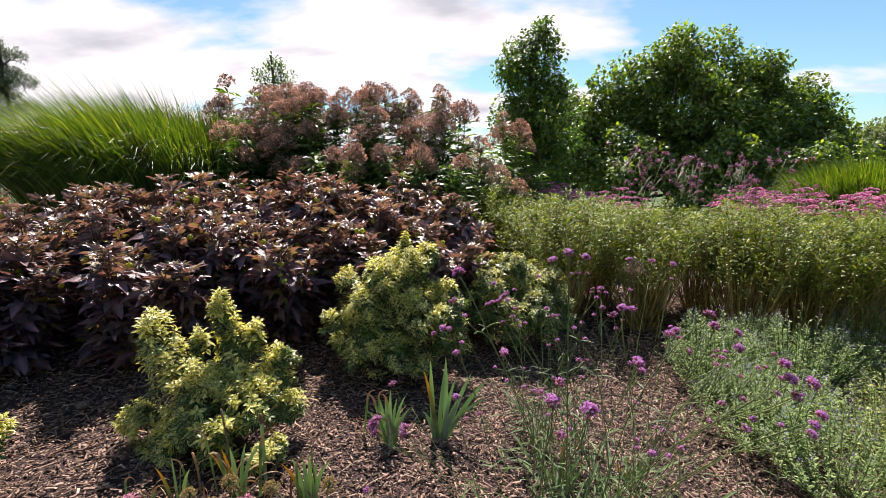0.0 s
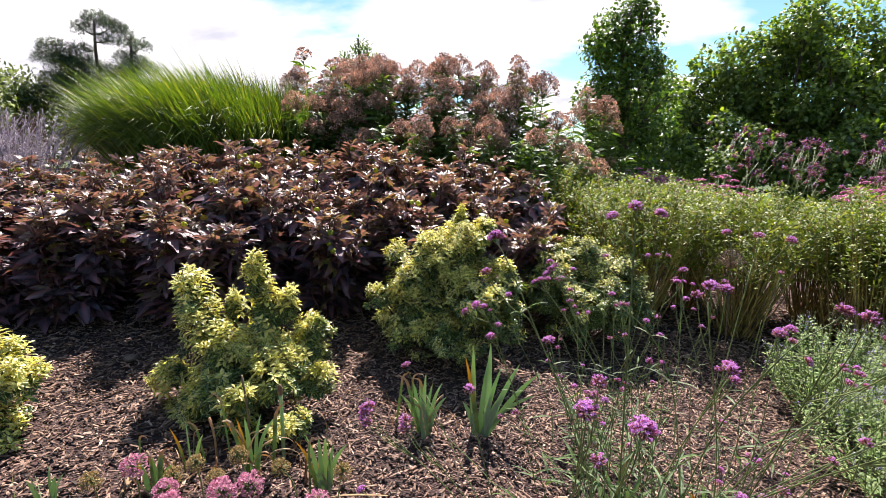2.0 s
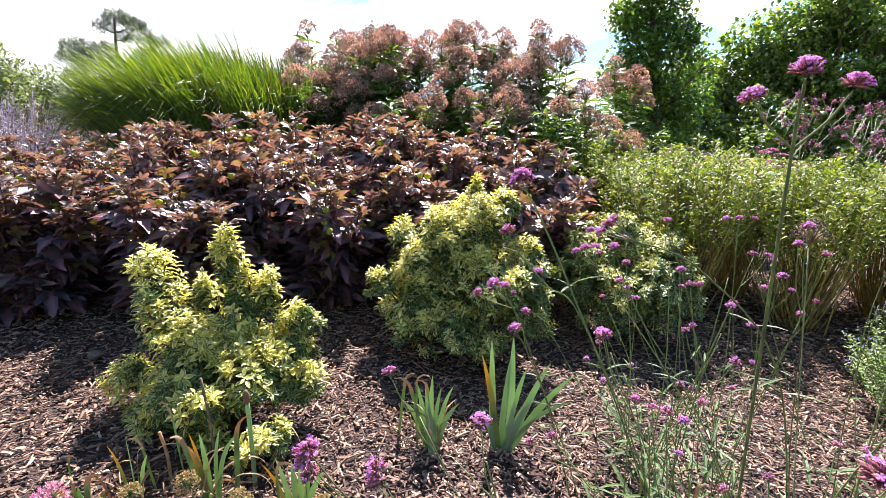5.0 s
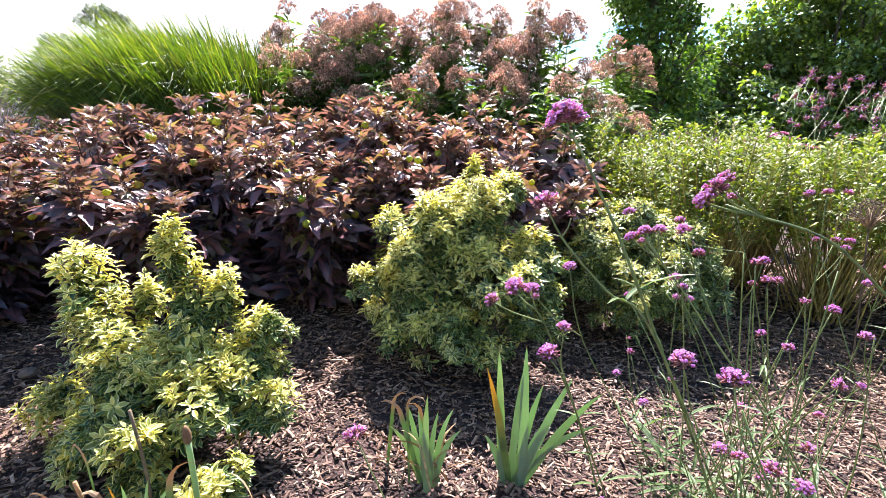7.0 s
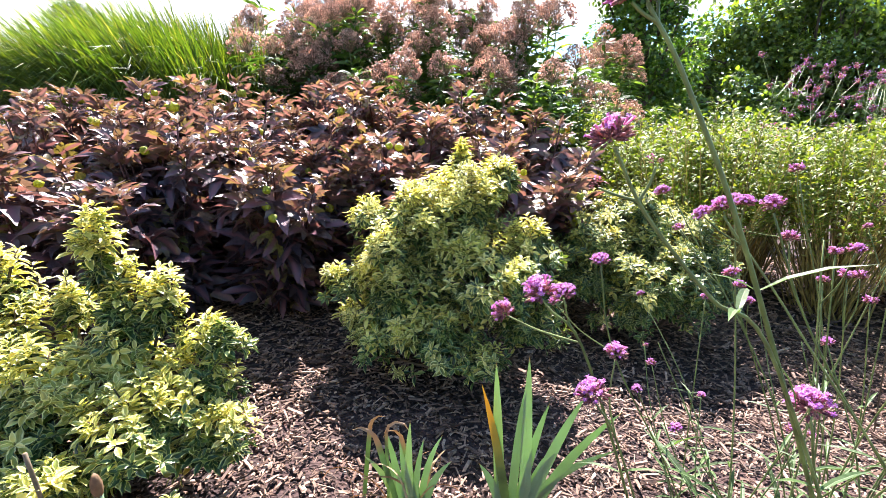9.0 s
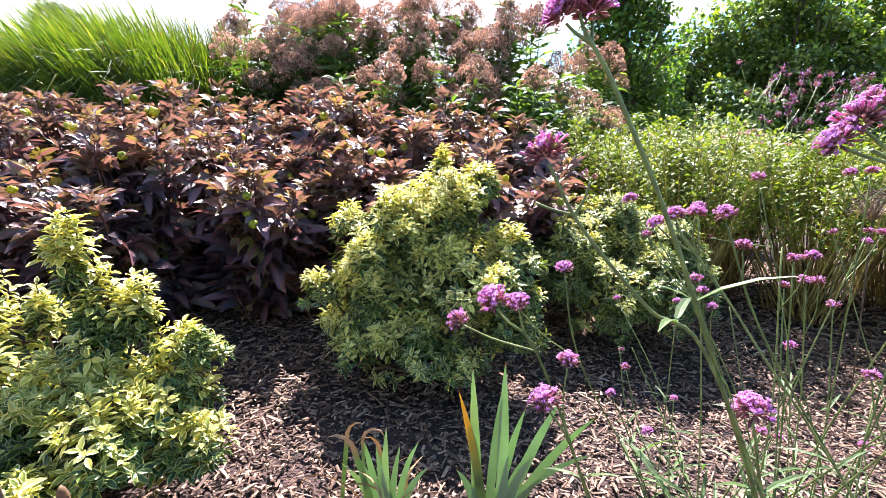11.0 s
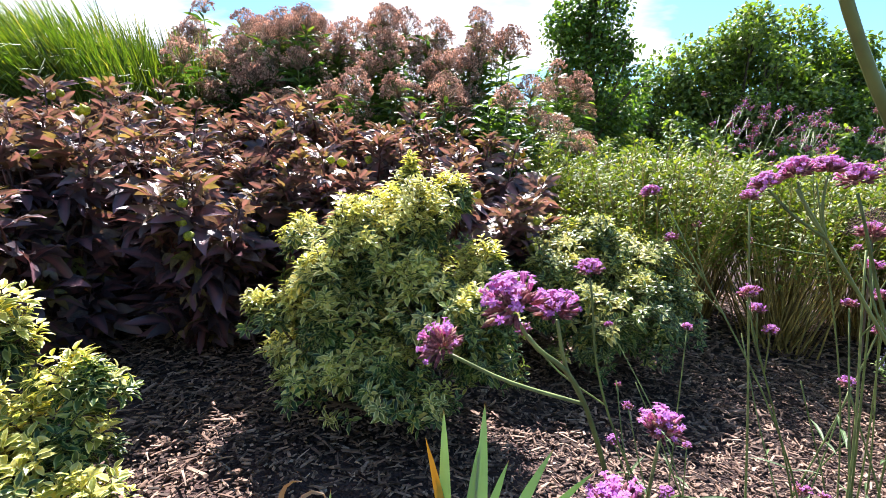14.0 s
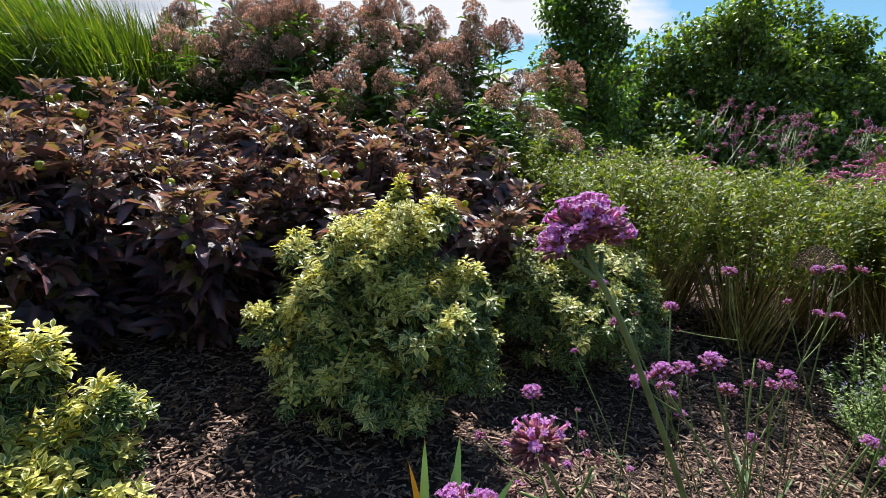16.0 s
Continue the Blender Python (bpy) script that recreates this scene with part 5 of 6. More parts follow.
def iris(x, y, label, n, length, seed, dry=0, yellow=0, fan=0.5, width=0.011):
    rng = np.random.RandomState(seed)
    z = gz(x, y)
    ob = thing("iris", x, y, z, label, "plant", "iris fans")
    for i in range(n):
        g = Geo()
        u = (i + 0.5) / n * 2 - 1
        s = 1 if u > 0 else -1
        iris_blade(g, (0.022 * u, rng.normal(0, 0.008), -0.01), 0.0 if s > 0 else math.pi, length * rng.uniform(0.72, 1.05) * (1 - 0.25 * abs(u)), fan * abs(u), width * rng.uniform(0.8, 1.1),
                   0.28 * u * u + rng.uniform(0, 0.08), 0, rng.normal(0.0, 0.35))
        tip = MAT_YELLOW if i < yellow else MAT_IRIS
        part("blade", g.mesh("blade", tip, False), ob, "yellowed iris blade" if i < yellow else "")
    for i in range(dry):
        g = Geo()
        root = (rng.normal(0, 0.045), rng.normal(0, 0.025), -0.01)
        az = rng.choice((0.0, math.pi)) + rng.normal(0, 0.6)
        if i % 4 == 0:
            curled_blade(g, root, az, length * rng.uniform(0.8, 1.12), rng.uniform(0.02, 0.22), width * rng.uniform(0.45, 0.7), rng.uniform(0.66, 0.84), rng.uniform(1.3, 2.7), rng.normal(0, 0.5))
            part("withered_blade", g.mesh("withered_blade", MAT_WITHER, False), ob, "green blade with a curled tan tip")
        else:
            curled_blade(g, root, az, length * rng.uniform(0.5, 1.0), rng.uniform(0.1, 0.75), width * rng.uniform(0.2, 0.5), rng.uniform(0.15, 0.6), rng.uniform(1.2, 4.2), rng.normal(0, 0.9))
            part("withered_blade", g.mesh("withered_blade", MAT_DRY, False), ob, "dry tan withered blade")
    return ob


def iris_fan(x, y, label, blades, width):
    """A fan from a list of (side, lean, length, bend, yellow)."""
    ob = thing("iris", x, y, gz(x, y), label, "plant", "iris fans")
    for k, (s, lean, length, bend, yellow) in enumerate(blades):
        g = Geo()
        iris_blade(g, (0.010 * s * (k % 4), 0.006 * (k % 3), -0.01), 0.0 if s > 0 else math.pi, length, lean, width * (0.85 + 0.08 * (k % 4)), bend, 0, 0.25 * math.sin(3.0 * k))
        part("blade", g.mesh("blade", MAT_YELLOW if yellow else MAT_IRIS, False), ob, "yellowed iris blade" if yellow else "")
    return ob


iris_fan(-0.05, 1.84, "upright blue-green iris fan with one yellowed blade",
         [(-1, 0.12, 0.33, 0.04, 1), (-1, 0.05, 0.27, 0.05, 0), (-1, 0.01, 0.37, 0.0, 0), (1, 0.03, 0.39, 0.0, 0), (1, 0.09, 0.33, 0.02, 0), (1, 0.20, 0.29, 0.05, 0), (1, 0.36, 0.32, 0.05, 0),
          (1, 0.52, 0.29, 0.14, 0), (1, 0.75, 0.21, 0.30, 0), (-1, 0.2, 0.15, 0.15, 0), (1, 0.28, 0.20, 0.10, 0)], 0.0108)
iris(-0.25, 1.78, "iris clump with green blades and withered tips", 8, 0.27, 302, 15, 0, 0.20, 0.0085)
iris(-0.72, 1.42, "iris with green blades and curled brown leaves", 5, 0.27, 303, 12, 2, 0.12, 0.0088)
iris(-0.90, 1.36, "withered iris with curled brown leaves", 3, 0.18, 304, 12, 1, 0.2, 0.008)
iris(-0.48, 1.40, "small iris clump beside dry seed heads", 6, 0.26, 305, 7, 1, 0.15, 0.0078)
iris(0.42, 1.55, "small green iris among verbena stems", 6, 0.20, 306, 5, 0, 0.4, 0.008)
iris(0.70, 1.62, "small iris with brown tips among verbena", 5, 0.17, 307, 5, 1, 0.4, 0.008)


iris(-1.15, 1.13, "low green iris at the edge of the bed", 6, 0.16, 308, 3, 0, 0.25, 0.008)
iris(-0.93, 1.26, "withered iris with broad curled brown tips", 5, 0.15, 309, 9, 1, 0.25, 0.009)
iris(0.52, 1.34, "withered iris with orange-brown tips among verbena", 5, 0.12, 310, 8, 0, 0.4, 0.010)


def fallen_blade(x, y, az, length, seed):
    g = Geo()
    iris_blade(g, (0, 0, 0.0), 0.0, length, 0.0, 0.008, 0.22, 0, 0.3)
    me = g.mesh("fallen_leaf", MAT_DRY)
    ob = thing("fallen_leaf", x, y, gz(x, y) + 0.012, "dry tan iris leaf lying on the mulch", "leaf", "fallen leaves", data=me)
    ob.rotation_euler = (radians(82), 0, az)


fallen_blade(-1.08, 1.36, 0.5, 0.24, 1)
fallen_blade(-1.02, 1.33, 0.2, 0.20, 2)
fallen_blade(-0.28, 1.42, -1.3, 0.26, 3)


# ---------- alliums in front ----------
def allium_head(seed, mat_slot_pink):
    rng = np.random.RandomState(seed)
    g = Geo()
    n = 150
    d = unit(rng.normal(0, 1, (n, 3)) + (0, 0, 0.55))
    for i in range(n):
        g.tube(np.array([[0, 0, 0], d[i] * 0.8]), (0.018, 0.012), 3, 1)
    g.scatter(blob(0.5, 0.5, 2, 4), d * rng.uniform(0.62, 0.9, (n, 1)), frames_of(d), rng.uniform(0.07, 0.13, n), 0)
    for i in range(n):
        fr = frames_of(d[i:i + 1])[0]
        az = rng.uniform(0, 6.283) + np.arange(6) * 1.0472
        rad = fr[:, 0][None] * np.cos(az)[:, None] + fr[:, 2][None] * np.sin(az)[:, None]
        g.scatter(LEAF_PETAL, np.tile(d[i] * rng.uniform(0.62, 0.98), (6, 1)), frames_of(rad * 0.6 + d[i], d[i]), np.tile([[0.10, 0.22, 0.2]], (6, 1)), 0)
    return g.mesh("flower_head", [MAT_PINK if mat_slot_pink else MAT_SEED, MAT_STEM])


def build_alliums():
    rng = np.random.RandomState(41)
    pink, dry = [allium_head(411, True), allium_head(412, True)], [allium_head(413, False)]
    spots = [(-0.94, 1.22, 0.125, 1), (-0.84, 1.16, 0.115, 1), (-0.77, 1.20, 0.115, 1), (-0.71, 1.16, 0.115, 1), (-0.66, 1.25, 0.125, 1), (-0.58, 1.23, 0.115, 1), (-0.49, 1.25, 0.105, 1), (-0.43, 1.26, 0.115, 1)] + [
             (-0.64, 1.16, 0.105, 1), (-0.76, 1.13, 0.105, 1), (-0.72, 1.22, 0.105, 1), (-0.54, 1.18, 0.105, 1), (-0.88, 1.12, 0.105, 1), (-0.46, 1.18, 0.105, 1), (-0.60, 1.12, 0.105, 1),
             (-0.78, 1.27, 0.13, 0), (-0.67, 1.32, 0.15, 0), (-0.52, 1.33, 0.14, 0), (-1.02, 1.17, 0.11, 0), (-0.70, 1.27, 0.12, 0), (-0.40, 1.32, 0.13, 0), (-0.12, 1.22, 0.13, 0), (-0.04, 1.26, 0.12, 0), (0.04, 1.24, 0.13, 0), (-0.80, 1.16, 0.11, 0)]
    for x, y, h, fresh in spots:
        z = gz(x, y)
        h -= 0.022
        label = "pink rounded allium flower on a green stalk" if fresh else "dry straw-coloured allium seed head"
        ob = thing("allium", x, y, z, label, "flower", "alliums")
        g = Geo()
        lean = rng.normal(0, 0.03, 2)
        g.tube(curve_pts([(0, 0, -0.02), (lean[0] * 0.3, lean[1] * 0.3, h * 0.6), (lean[0], lean[1], h)], 6), 0.0022, 5)
        part("stalk", g.mesh("stalk", MAT_STEM), ob)
        me = pink[rng.randint(2)] if fresh else dry[0]
        part("flower_head", me, ob, "", pose(lean[0], lean[1], h, rng.uniform(0, 40), 0, rng.uniform(0, 360)) @ Matrix.Scale(rng.uniform(0.029, 0.036) if fresh else rng.uniform(0.024, 0.030), 4))


build_alliums()


# ---------- catmint mounds ----------
def catmint_parts(seed, mat, r, h):
    rng = np.random.RandomState(seed)
    stems, leaves, flo = Geo(), Geo(), Geo()
    for s in range(90):
        a, q = rng.uniform(0, 6.283), math.sqrt(rng.rand())
        top = np.array([r * q * math.cos(a), r * q * math.sin(a), h * (1 - 0.55 * q * q) * rng.uniform(0.8, 1.15)])
        line = curve_pts([(0.25 * top[0], 0.25 * top[1], -0.02), (0.75 * top[0], 0.75 * top[1], 0.5 * top[2]), top], 7)
        stems.tube(line, 0.0013, 3)
        n = 54
        u = rng.uniform(0.2, 1.0, n)
        idx = u * (len(line) - 1)
        i0 = np.minimum(idx.astype(int), len(line) - 2)
        p = line[i0] + (line[i0 + 1] - line[i0]) * (idx - i0)[:, None]
        az = rng.uniform(0, 6.283, n)
        d = np.stack([np.cos(az), np.sin(az), rng.uniform(-0.1, 0.9, n)], 1)
        leaves.scatter(LEAF_HEX, p + unit(d) * 0.004, frames_of(d, (0, 0, 1), rng.normal(0, 0.3, n)), rng.uniform(0.009, 0.019, n))
        if rng.rand() < 0.3:
            k = 10
            pp = top + np.stack([rng.normal(0, 0.005, k), rng.normal(0, 0.005, k), rng.uniform(-0.03, 0.03, k)], 1)
            flo.scatter(LEAF_OVAL_S, pp, frames_of(rng.normal(0, 1, (k, 3))), 0.008)
    return [("stem_mass", stems.mesh("stem_mass", MAT_STEM)), ("foliage", leaves.mesh("foliage", mat, False)), ("bloom", flo.mesh("bloom", MAT_LAV, False))]


def build_catmint():
    rng = np.random.RandomState(51)
    kinds = [catmint_parts(511, MAT_CAT, 0.30, 0.36), catmint_parts(512, MAT_CAT, 0.28, 0.42), catmint_parts(513, MAT_CAT_Y, 0.28, 0.34)]
    labels = ["silvery grey-green mound of catmint", "silvery grey-green mound of catmint", "yellowing mound of catmint with lavender flowers"]
    first = [None] * 3
    spots = [(1.40, 1.95, 0), (1.47, 2.40, 1), (1.62, 2.10, 0), (1.55, 2.60, 1), (1.95, 2.45, 1), (2.0, 1.95, 2), (1.50, 1.62, 0), (1.85, 1.60, 2), (2.35, 2.2, 2), (2.4, 2.75, 0), (2.0, 2.85, 1), (2.75, 2.5, 0), (2.7, 2.0, 2), (2.3, 1.6, 0), (2.85, 3.0, 1)]
    for x, y, k in spots:
        if first[k] is None:
            first[k] = plant_from("catmint", kinds[k], x, y, gz(x, y), labels[k], "perennial", "catmint mounds")
        else:
            ob = copy_thing(first[k], pose(x, y, gz(x, y), 0, 0, rng.uniform(0, 360)))
            s = rng.uniform(0.9, 1.15)
            ob.scale = (s, s, s)


build_catmint()


# ---------- far flower bed behind the hedge ----------
def far_verbena_parts(seed):
    rng = np.random.RandomState(seed)
    stems, heads = Geo(), Geo()
    tuft = blob(0.5, 0.42, 3, 6)
    for s in range(5):
        a, lean = rng.uniform(0, 6.283), 0.42 * math.sqrt(rng.rand())
        top = np.array([lean * math.cos(a) + 0.26, lean * math.sin(a), rng.uniform(0.96, 1.46)])
        stems.tube(curve_pts([(0.2 * top[0], 0.2 * top[1], -0.03), (0.5 * top[0], 0.5 * top[1], 0.6 * top[2]), top], 7), 0.0025, 4)
        for b in range(4):
            q = top + rng.normal(0, 0.085, 3) + (0.03, 0, 0)
            stems.tube(np.array([top - (0, 0, 0.16), q]), 0.0018, 3)
            heads.scatter(tuft, q + rng.normal(0, 0.009, (16, 3)), frames_of(rng.normal(0, 1, (16, 3))), rng.uniform(0.010, 0.019, 16), 0)
            heads.scatter(LEAF_OVAL_S, q + rng.normal(0, 0.013, (16, 3)) + (0, 0, 0.010), frames_of(rng.normal(0, 1, (16, 3))), 0.012, 1)
        n = 9
        az = rng.uniform(0, 6.283, n)
        d = np.stack([np.cos(az), np.sin(az), rng.uniform(0, 1, n)], 1)
        p = np.outer(rng.uniform(0.1, 0.75, n), top)
        stems.scatter(LEAF_LANCE, p, frames_of(d), rng.uniform(0.04, 0.08, n), 1)
    return [("stem_mass", stems.mesh("stem_mass", [MAT_STEM, MAT_VLEAF])), ("bloom", heads.mesh("bloom", [MAT_CALYX, MAT_PETAL]))]


def sedum_parts(seed):
    rng = np.random.RandomState(seed)
    stems, heads = Geo(), Geo()
    for s in range(26):
        a, q = rng.uniform(0, 6.283), math.sqrt(rng.rand())
        top = np.array([0.36 * q * math.cos(a), 0.36 * q * math.sin(a), 1.08 * (1 - 0.2 * q * q) * rng.uniform(0.92, 1.06)])
        stems.tube(np.array([(0.3 * top[0], 0.3 * top[1], -0.03), top]), 0.004, 4)
        n = 14
        az = rng.uniform(0, 6.283, n)
        d = np.stack([np.cos(az), np.sin(az), rng.uniform(0, 0.8, n)], 1)
        stems.scatter(LEAF_OVAL, np.outer(rng.uniform(0.25, 0.95, n), top), frames_of(d), rng.uniform(0.05, 0.09, n), 1)
        k = 44
        az, rr = rng.uniform(0, 6.283, k), 0.065 * np.sqrt(rng.rand(k))
        p = top + np.stack([rr * np.cos(az), rr * np.sin(az), 0.025 - 5 * rr ** 2], 1)
        heads.scatter(blob(0.5, 0.5, 2, 4), p, frames_of(rng.normal(0, 1, (k, 3))), rng.uniform(0.012, 0.020, k))
    return [("stem_mass", stems.mesh("stem_mass", [MAT_STEM, MAT_JP_LEAF])), ("bloom", heads.mesh("bloom", MAT_STONECROP))]


def build_far_bed():
    rng = np.random.RandomState(61)
    v = [far_verbena_parts(611), far_verbena_parts(612)]
    s = [sedum_parts(613), sedum_parts(614)]
    first = {}
    plan = [(x, y, "v") for x, y in [(1.62, 4.85), (2.0, 5.05), (2.3, 4.75), (2.66, 5.1), (3.0, 4.85), (3.35, 5.2)]]
    plan += [(x, y, "s") for x, y in [(1.3, 6.0), (1.6, 6.2), (1.75, 5.8), (2.1, 5.6), (3.3, 4.8), (3.6, 4.75), (3.9, 4.65), (4.2, 4.6), (4.45, 4.75), (3.4, 5.25), (3.75, 5.2), (1.4, 6.4)]]
    for i, (x, y, kind) in enumerate(plan):
        key = (kind, i % 2)
        z = gz(x, y)
        if key not in first:
            if kind == "v":
                ob = first[key] = plant_from("verbena", v[i % 2], x, y, z, "airy verbena with small purple heads in the far bed", "flowering plant", "far verbena")
            else:
                ob = first[key] = plant_from("stonecrop", s[i % 2], x, y, z, "stonecrop with flat bright pink flower heads", "flowering plant", "pink stonecrops")
        else:
            ob = copy_thing(first[key], pose(x, y, z, 0, 0, rng.uniform(0, 360) if kind == "s" else rng.uniform(-35, 35)))
        tall = rng.uniform(0.92, 1.08) if kind == "v" else 0.96 if x > 3.0 else 0.90
        ob.scale = (1, 1, tall)


build_far_bed()


# ---------- trees ----------
def leafy(g, leaf, clumps, per, size, rng, up_bias=0.35, shell=0.75):
    """Leaves on the shells of rounded clumps (x, y, z, radius)."""
    for (x, y, z, r) in clumps:
        n = int(per * r * r)
        d = unit(rng.normal(0, 1, (n, 3)))
        lump = 1 + 0.16 * np.sin(5 * d[:, 0] + x * 7) * np.cos(6 * d[:, 2] + z * 5)
        q = np.where(rng.rand(n) < shell, rng.uniform(0.82, 1.1, n), rng.uniform(0.3, 0.85, n)) * lump
        p = np.array([x, y, z]) + d * (r * q)[:, None]
        ld = unit(d * 0.45 + rng.normal(0, 0.6, (n, 3)) + (0, 0, -0.15))
        face = unit(d * 0.6 + (0, 0, 1.0) + rng.normal(0, 0.30, (n, 3)))
        g.scatter(leaf, p, frames_of(ld, face), rng.uniform(*size, n))


def limb_tree(name, x, y, label, group, trunk_h, trunk_r, clumps, leaf, mat, per, size, seed, bark=MAT_BARK, up_bias=0.3):
    rng = np.random.RandomState(seed)
    z = gz(x, y)
    ob = thing(name, x, y, z, label, "tree", group)
    t, c = Geo(), Geo()
    t.tube(curve_pts([(0, 0, -0.2), (0.03, 0.02, trunk_h * 0.5), (0, 0, trunk_h)], 8), np.linspace(trunk_r * 1.25, trunk_r * 0.55, 9), 9)
    for (cx, cy, cz, r) in clumps[::1 if len(clumps) < 60 else 4]:
        foot = np.array([0, 0, min(trunk_h * rng.uniform(0.35, 0.95), cz)])
        tip = np.array([cx, cy, cz])
        line = curve_pts([foot, (foot + tip) / 2 + rng.normal(0, 0.12 * r + 0.02, 3), tip], 8)
        t.tube(line, np.linspace(trunk_r * 0.30, trunk_r * 0.06, len(line)), 6)
        for _ in range(5 if len(clumps) < 60 else 2):
            q = tip + unit(rng.normal(0, 1, 3)) * r * 0.85
            t.tube(curve_pts([line[-3], (line[-3] + q) / 2 + (0, 0, 0.05), q], 4), np.linspace(trunk_r * 0.12, trunk_r * 0.03, 5), 4)
    leafy(c, leaf, clumps, per, size, rng, up_bias)
    if len(clumps) > 60:
        leafy(c, leaf, [(a, b + 0.3, h, 0.9 * r) for a, b, h, r in clumps if r > 0.45], per * 0.16, (0.20, 0.32), rng, up_bias, 0.4)
    part("trunk", t.mesh("trunk", bark), ob)
    tagged(part("crown", c.mesh("crown", mat, False), ob), kind="stuff")
    return ob


def clump_cloud(seed, n, shape, r):
    """Rounded clumps spread through a crown: shape gives for a random pair a centre inside it."""
    rng = np.random.RandomState(seed)
    return [(*shape(rng), rng.uniform(*r)) for _ in range(n)]


def dome(rx, ry, h0, h1):
    def pick(rng):
        a, q = rng.uniform(0, 6.283), rng.rand() ** 0.5
        e = rng.rand()
        w = math.sqrt(max(0.05, 1 - e * e * 0.9))
        return (rx * q * w * math.cos(a), ry * q * w * math.sin(a), h0 + (h1 - h0) * e)
    return pick


TREES = 13.5
MAG = [(1.9, 0.1, 3.5, 0.5), (2.6, 0.1, 3.05, 0.45), (3.2, 0.1, 2.6, 0.4), (2.0, 0.0, 2.6, 0.6), (-2.3, 0.1, 2.75, 0.6), (-1.5, 0.0, 3.4, 0.5), (3.5, 0.1, 2.3, 0.4), (3.6, 0.0, 2.0, 0.5), (-3.2, 0.1, 1.4, 0.7), (-2.9, 0.2, 2.2, 0.55), (-2.7, 0, 1.0, 0.8), (-2.2, -0.5, 1.8, 0.8), (-1.7, 0.2, 2.5, 0.75), (-1.1, -0.3, 1.2, 0.95), (-0.9, 0.2, 3.1, 0.7), (-0.3, -0.2, 3.7, 0.55), (0.0, 0.3, 2.6, 1.0), (0.4, 0, 3.75, 0.45)] + [
       (0.9, -0.2, 3.3, 0.6), (0.6, -0.6, 1.6, 1.05), (1.5, 0.1, 3.05, 0.55), (1.7, -0.3, 2.0, 0.9), (2.3, 0.2, 2.9, 0.5), (2.6, -0.1, 2.1, 0.7), (3.1, 0.1, 2.5, 0.45), (3.2, 0, 1.7, 0.55), (2.5, 0, 1.0, 0.9),
       (0.5, -1.6, 1.55, 0.5), (1.5, -1.7, 1.4, 0.5), (2.4, -1.5, 1.5, 0.45), (-0.6, -1.6, 1.3, 0.5), (-1.6, -1.4, 1.5, 0.45), (3.0, -1.2, 1.3, 0.4), (0.3, 0.1, 4.0, 0.42), (0.95, 0.1, 3.85, 0.38), (-0.7, 0.1, 3.75, 0.36), (2.25, 0.0, 3.7, 0.27), (2.95, 0.0, 3.3, 0.26), (3.5, 0.0, 2.85, 0.25), (-2.0, -0.8, 0.5, 0.7), (1.4, -0.7, 0.6, 0.9), (-0.4, -0.9, 0.6, 0.9), (3.2, 0.2, 0.8, 0.5), (-3.0, -0.3, 0.4, 0.6)]
MAG = [(1.25 * a, 1.3 * b, 1.24 * c - 0.56, 1.28 * d) for a, b, c, d in MAG if c > 0.7]


def sprays(seed, clumps, n, r, gaps=0.9):
    """Small leafy sprays set over the surface of large rounded forms."""
    rng = np.random.RandomState(seed)
    out = []
    for (x, y, z, big) in clumps:
        for _ in range(int(n * big * big)):
            d = unit(rng.normal(0, 1, 3) + (0, -0.25, 0.15))
            q = (rng.uniform(0.7, 1.04) if rng.rand() < 0.82 else rng.uniform(1.0, 1.28)) * big
            if z + d[2] * q > 0.1 and noise.noise(Vector((x + d[0] * q, y + d[1] * q, z + d[2] * q)) * gaps) > -0.12:
                out.append((x + d[0] * q, y + d[1] * q, z + d[2] * q, rng.uniform(*r)))
    return out


limb_tree("magnolia", 6.55, TREES, "broad dark green magnolia with large glossy leaves", "", 2.4, 0.16, sprays(31, MAG, 22, (0.19, 0.44)) + [(a, b + 0.35, c, 0.72 * d) for a, b, c, d in MAG], LEAF_BROAD, MAT_MAG, 1500, (0.085, 0.15), 701)
COLUMN = [(0, 0, 0.5, 0.75), (0.1, 0, 1.2, 0.7), (-0.1, 0.1, 1.9, 0.68), (0.1, 0, 2.6, 0.66), (-0.15, -0.1, 3.2, 0.62), (0.12, 0, 3.7, 0.52), (0.05, 0, 4.15, 0.32), (-0.35, 0, 3.6, 0.3), (0.4, 0, 3.0, 0.35), (-0.45, -0.1, 2.4, 0.4), (0.5, 0.1, 2.0, 0.4)]
COLUMN = [(0.74 * a, 0.85 * b, 0.72 * c + 0.16, d) for a, b, c, d in COLUMN]
COLUMN = sprays(32, [(a, b, c, 0.74 * d) for a, b, c, d in COLUMN], 78, (0.10, 0.21), 0.0) + [(a, b, c, 0.62 * d) for a, b, c, d in COLUMN]
limb_tree("column_tree", 1.40, 7.5, "narrow upright tree wrapped in green climbing vine", "", 3.1, 0.10, COLUMN, LEAF_BROAD, MAT_VINE, 3900, (0.04, 0.08), 702)


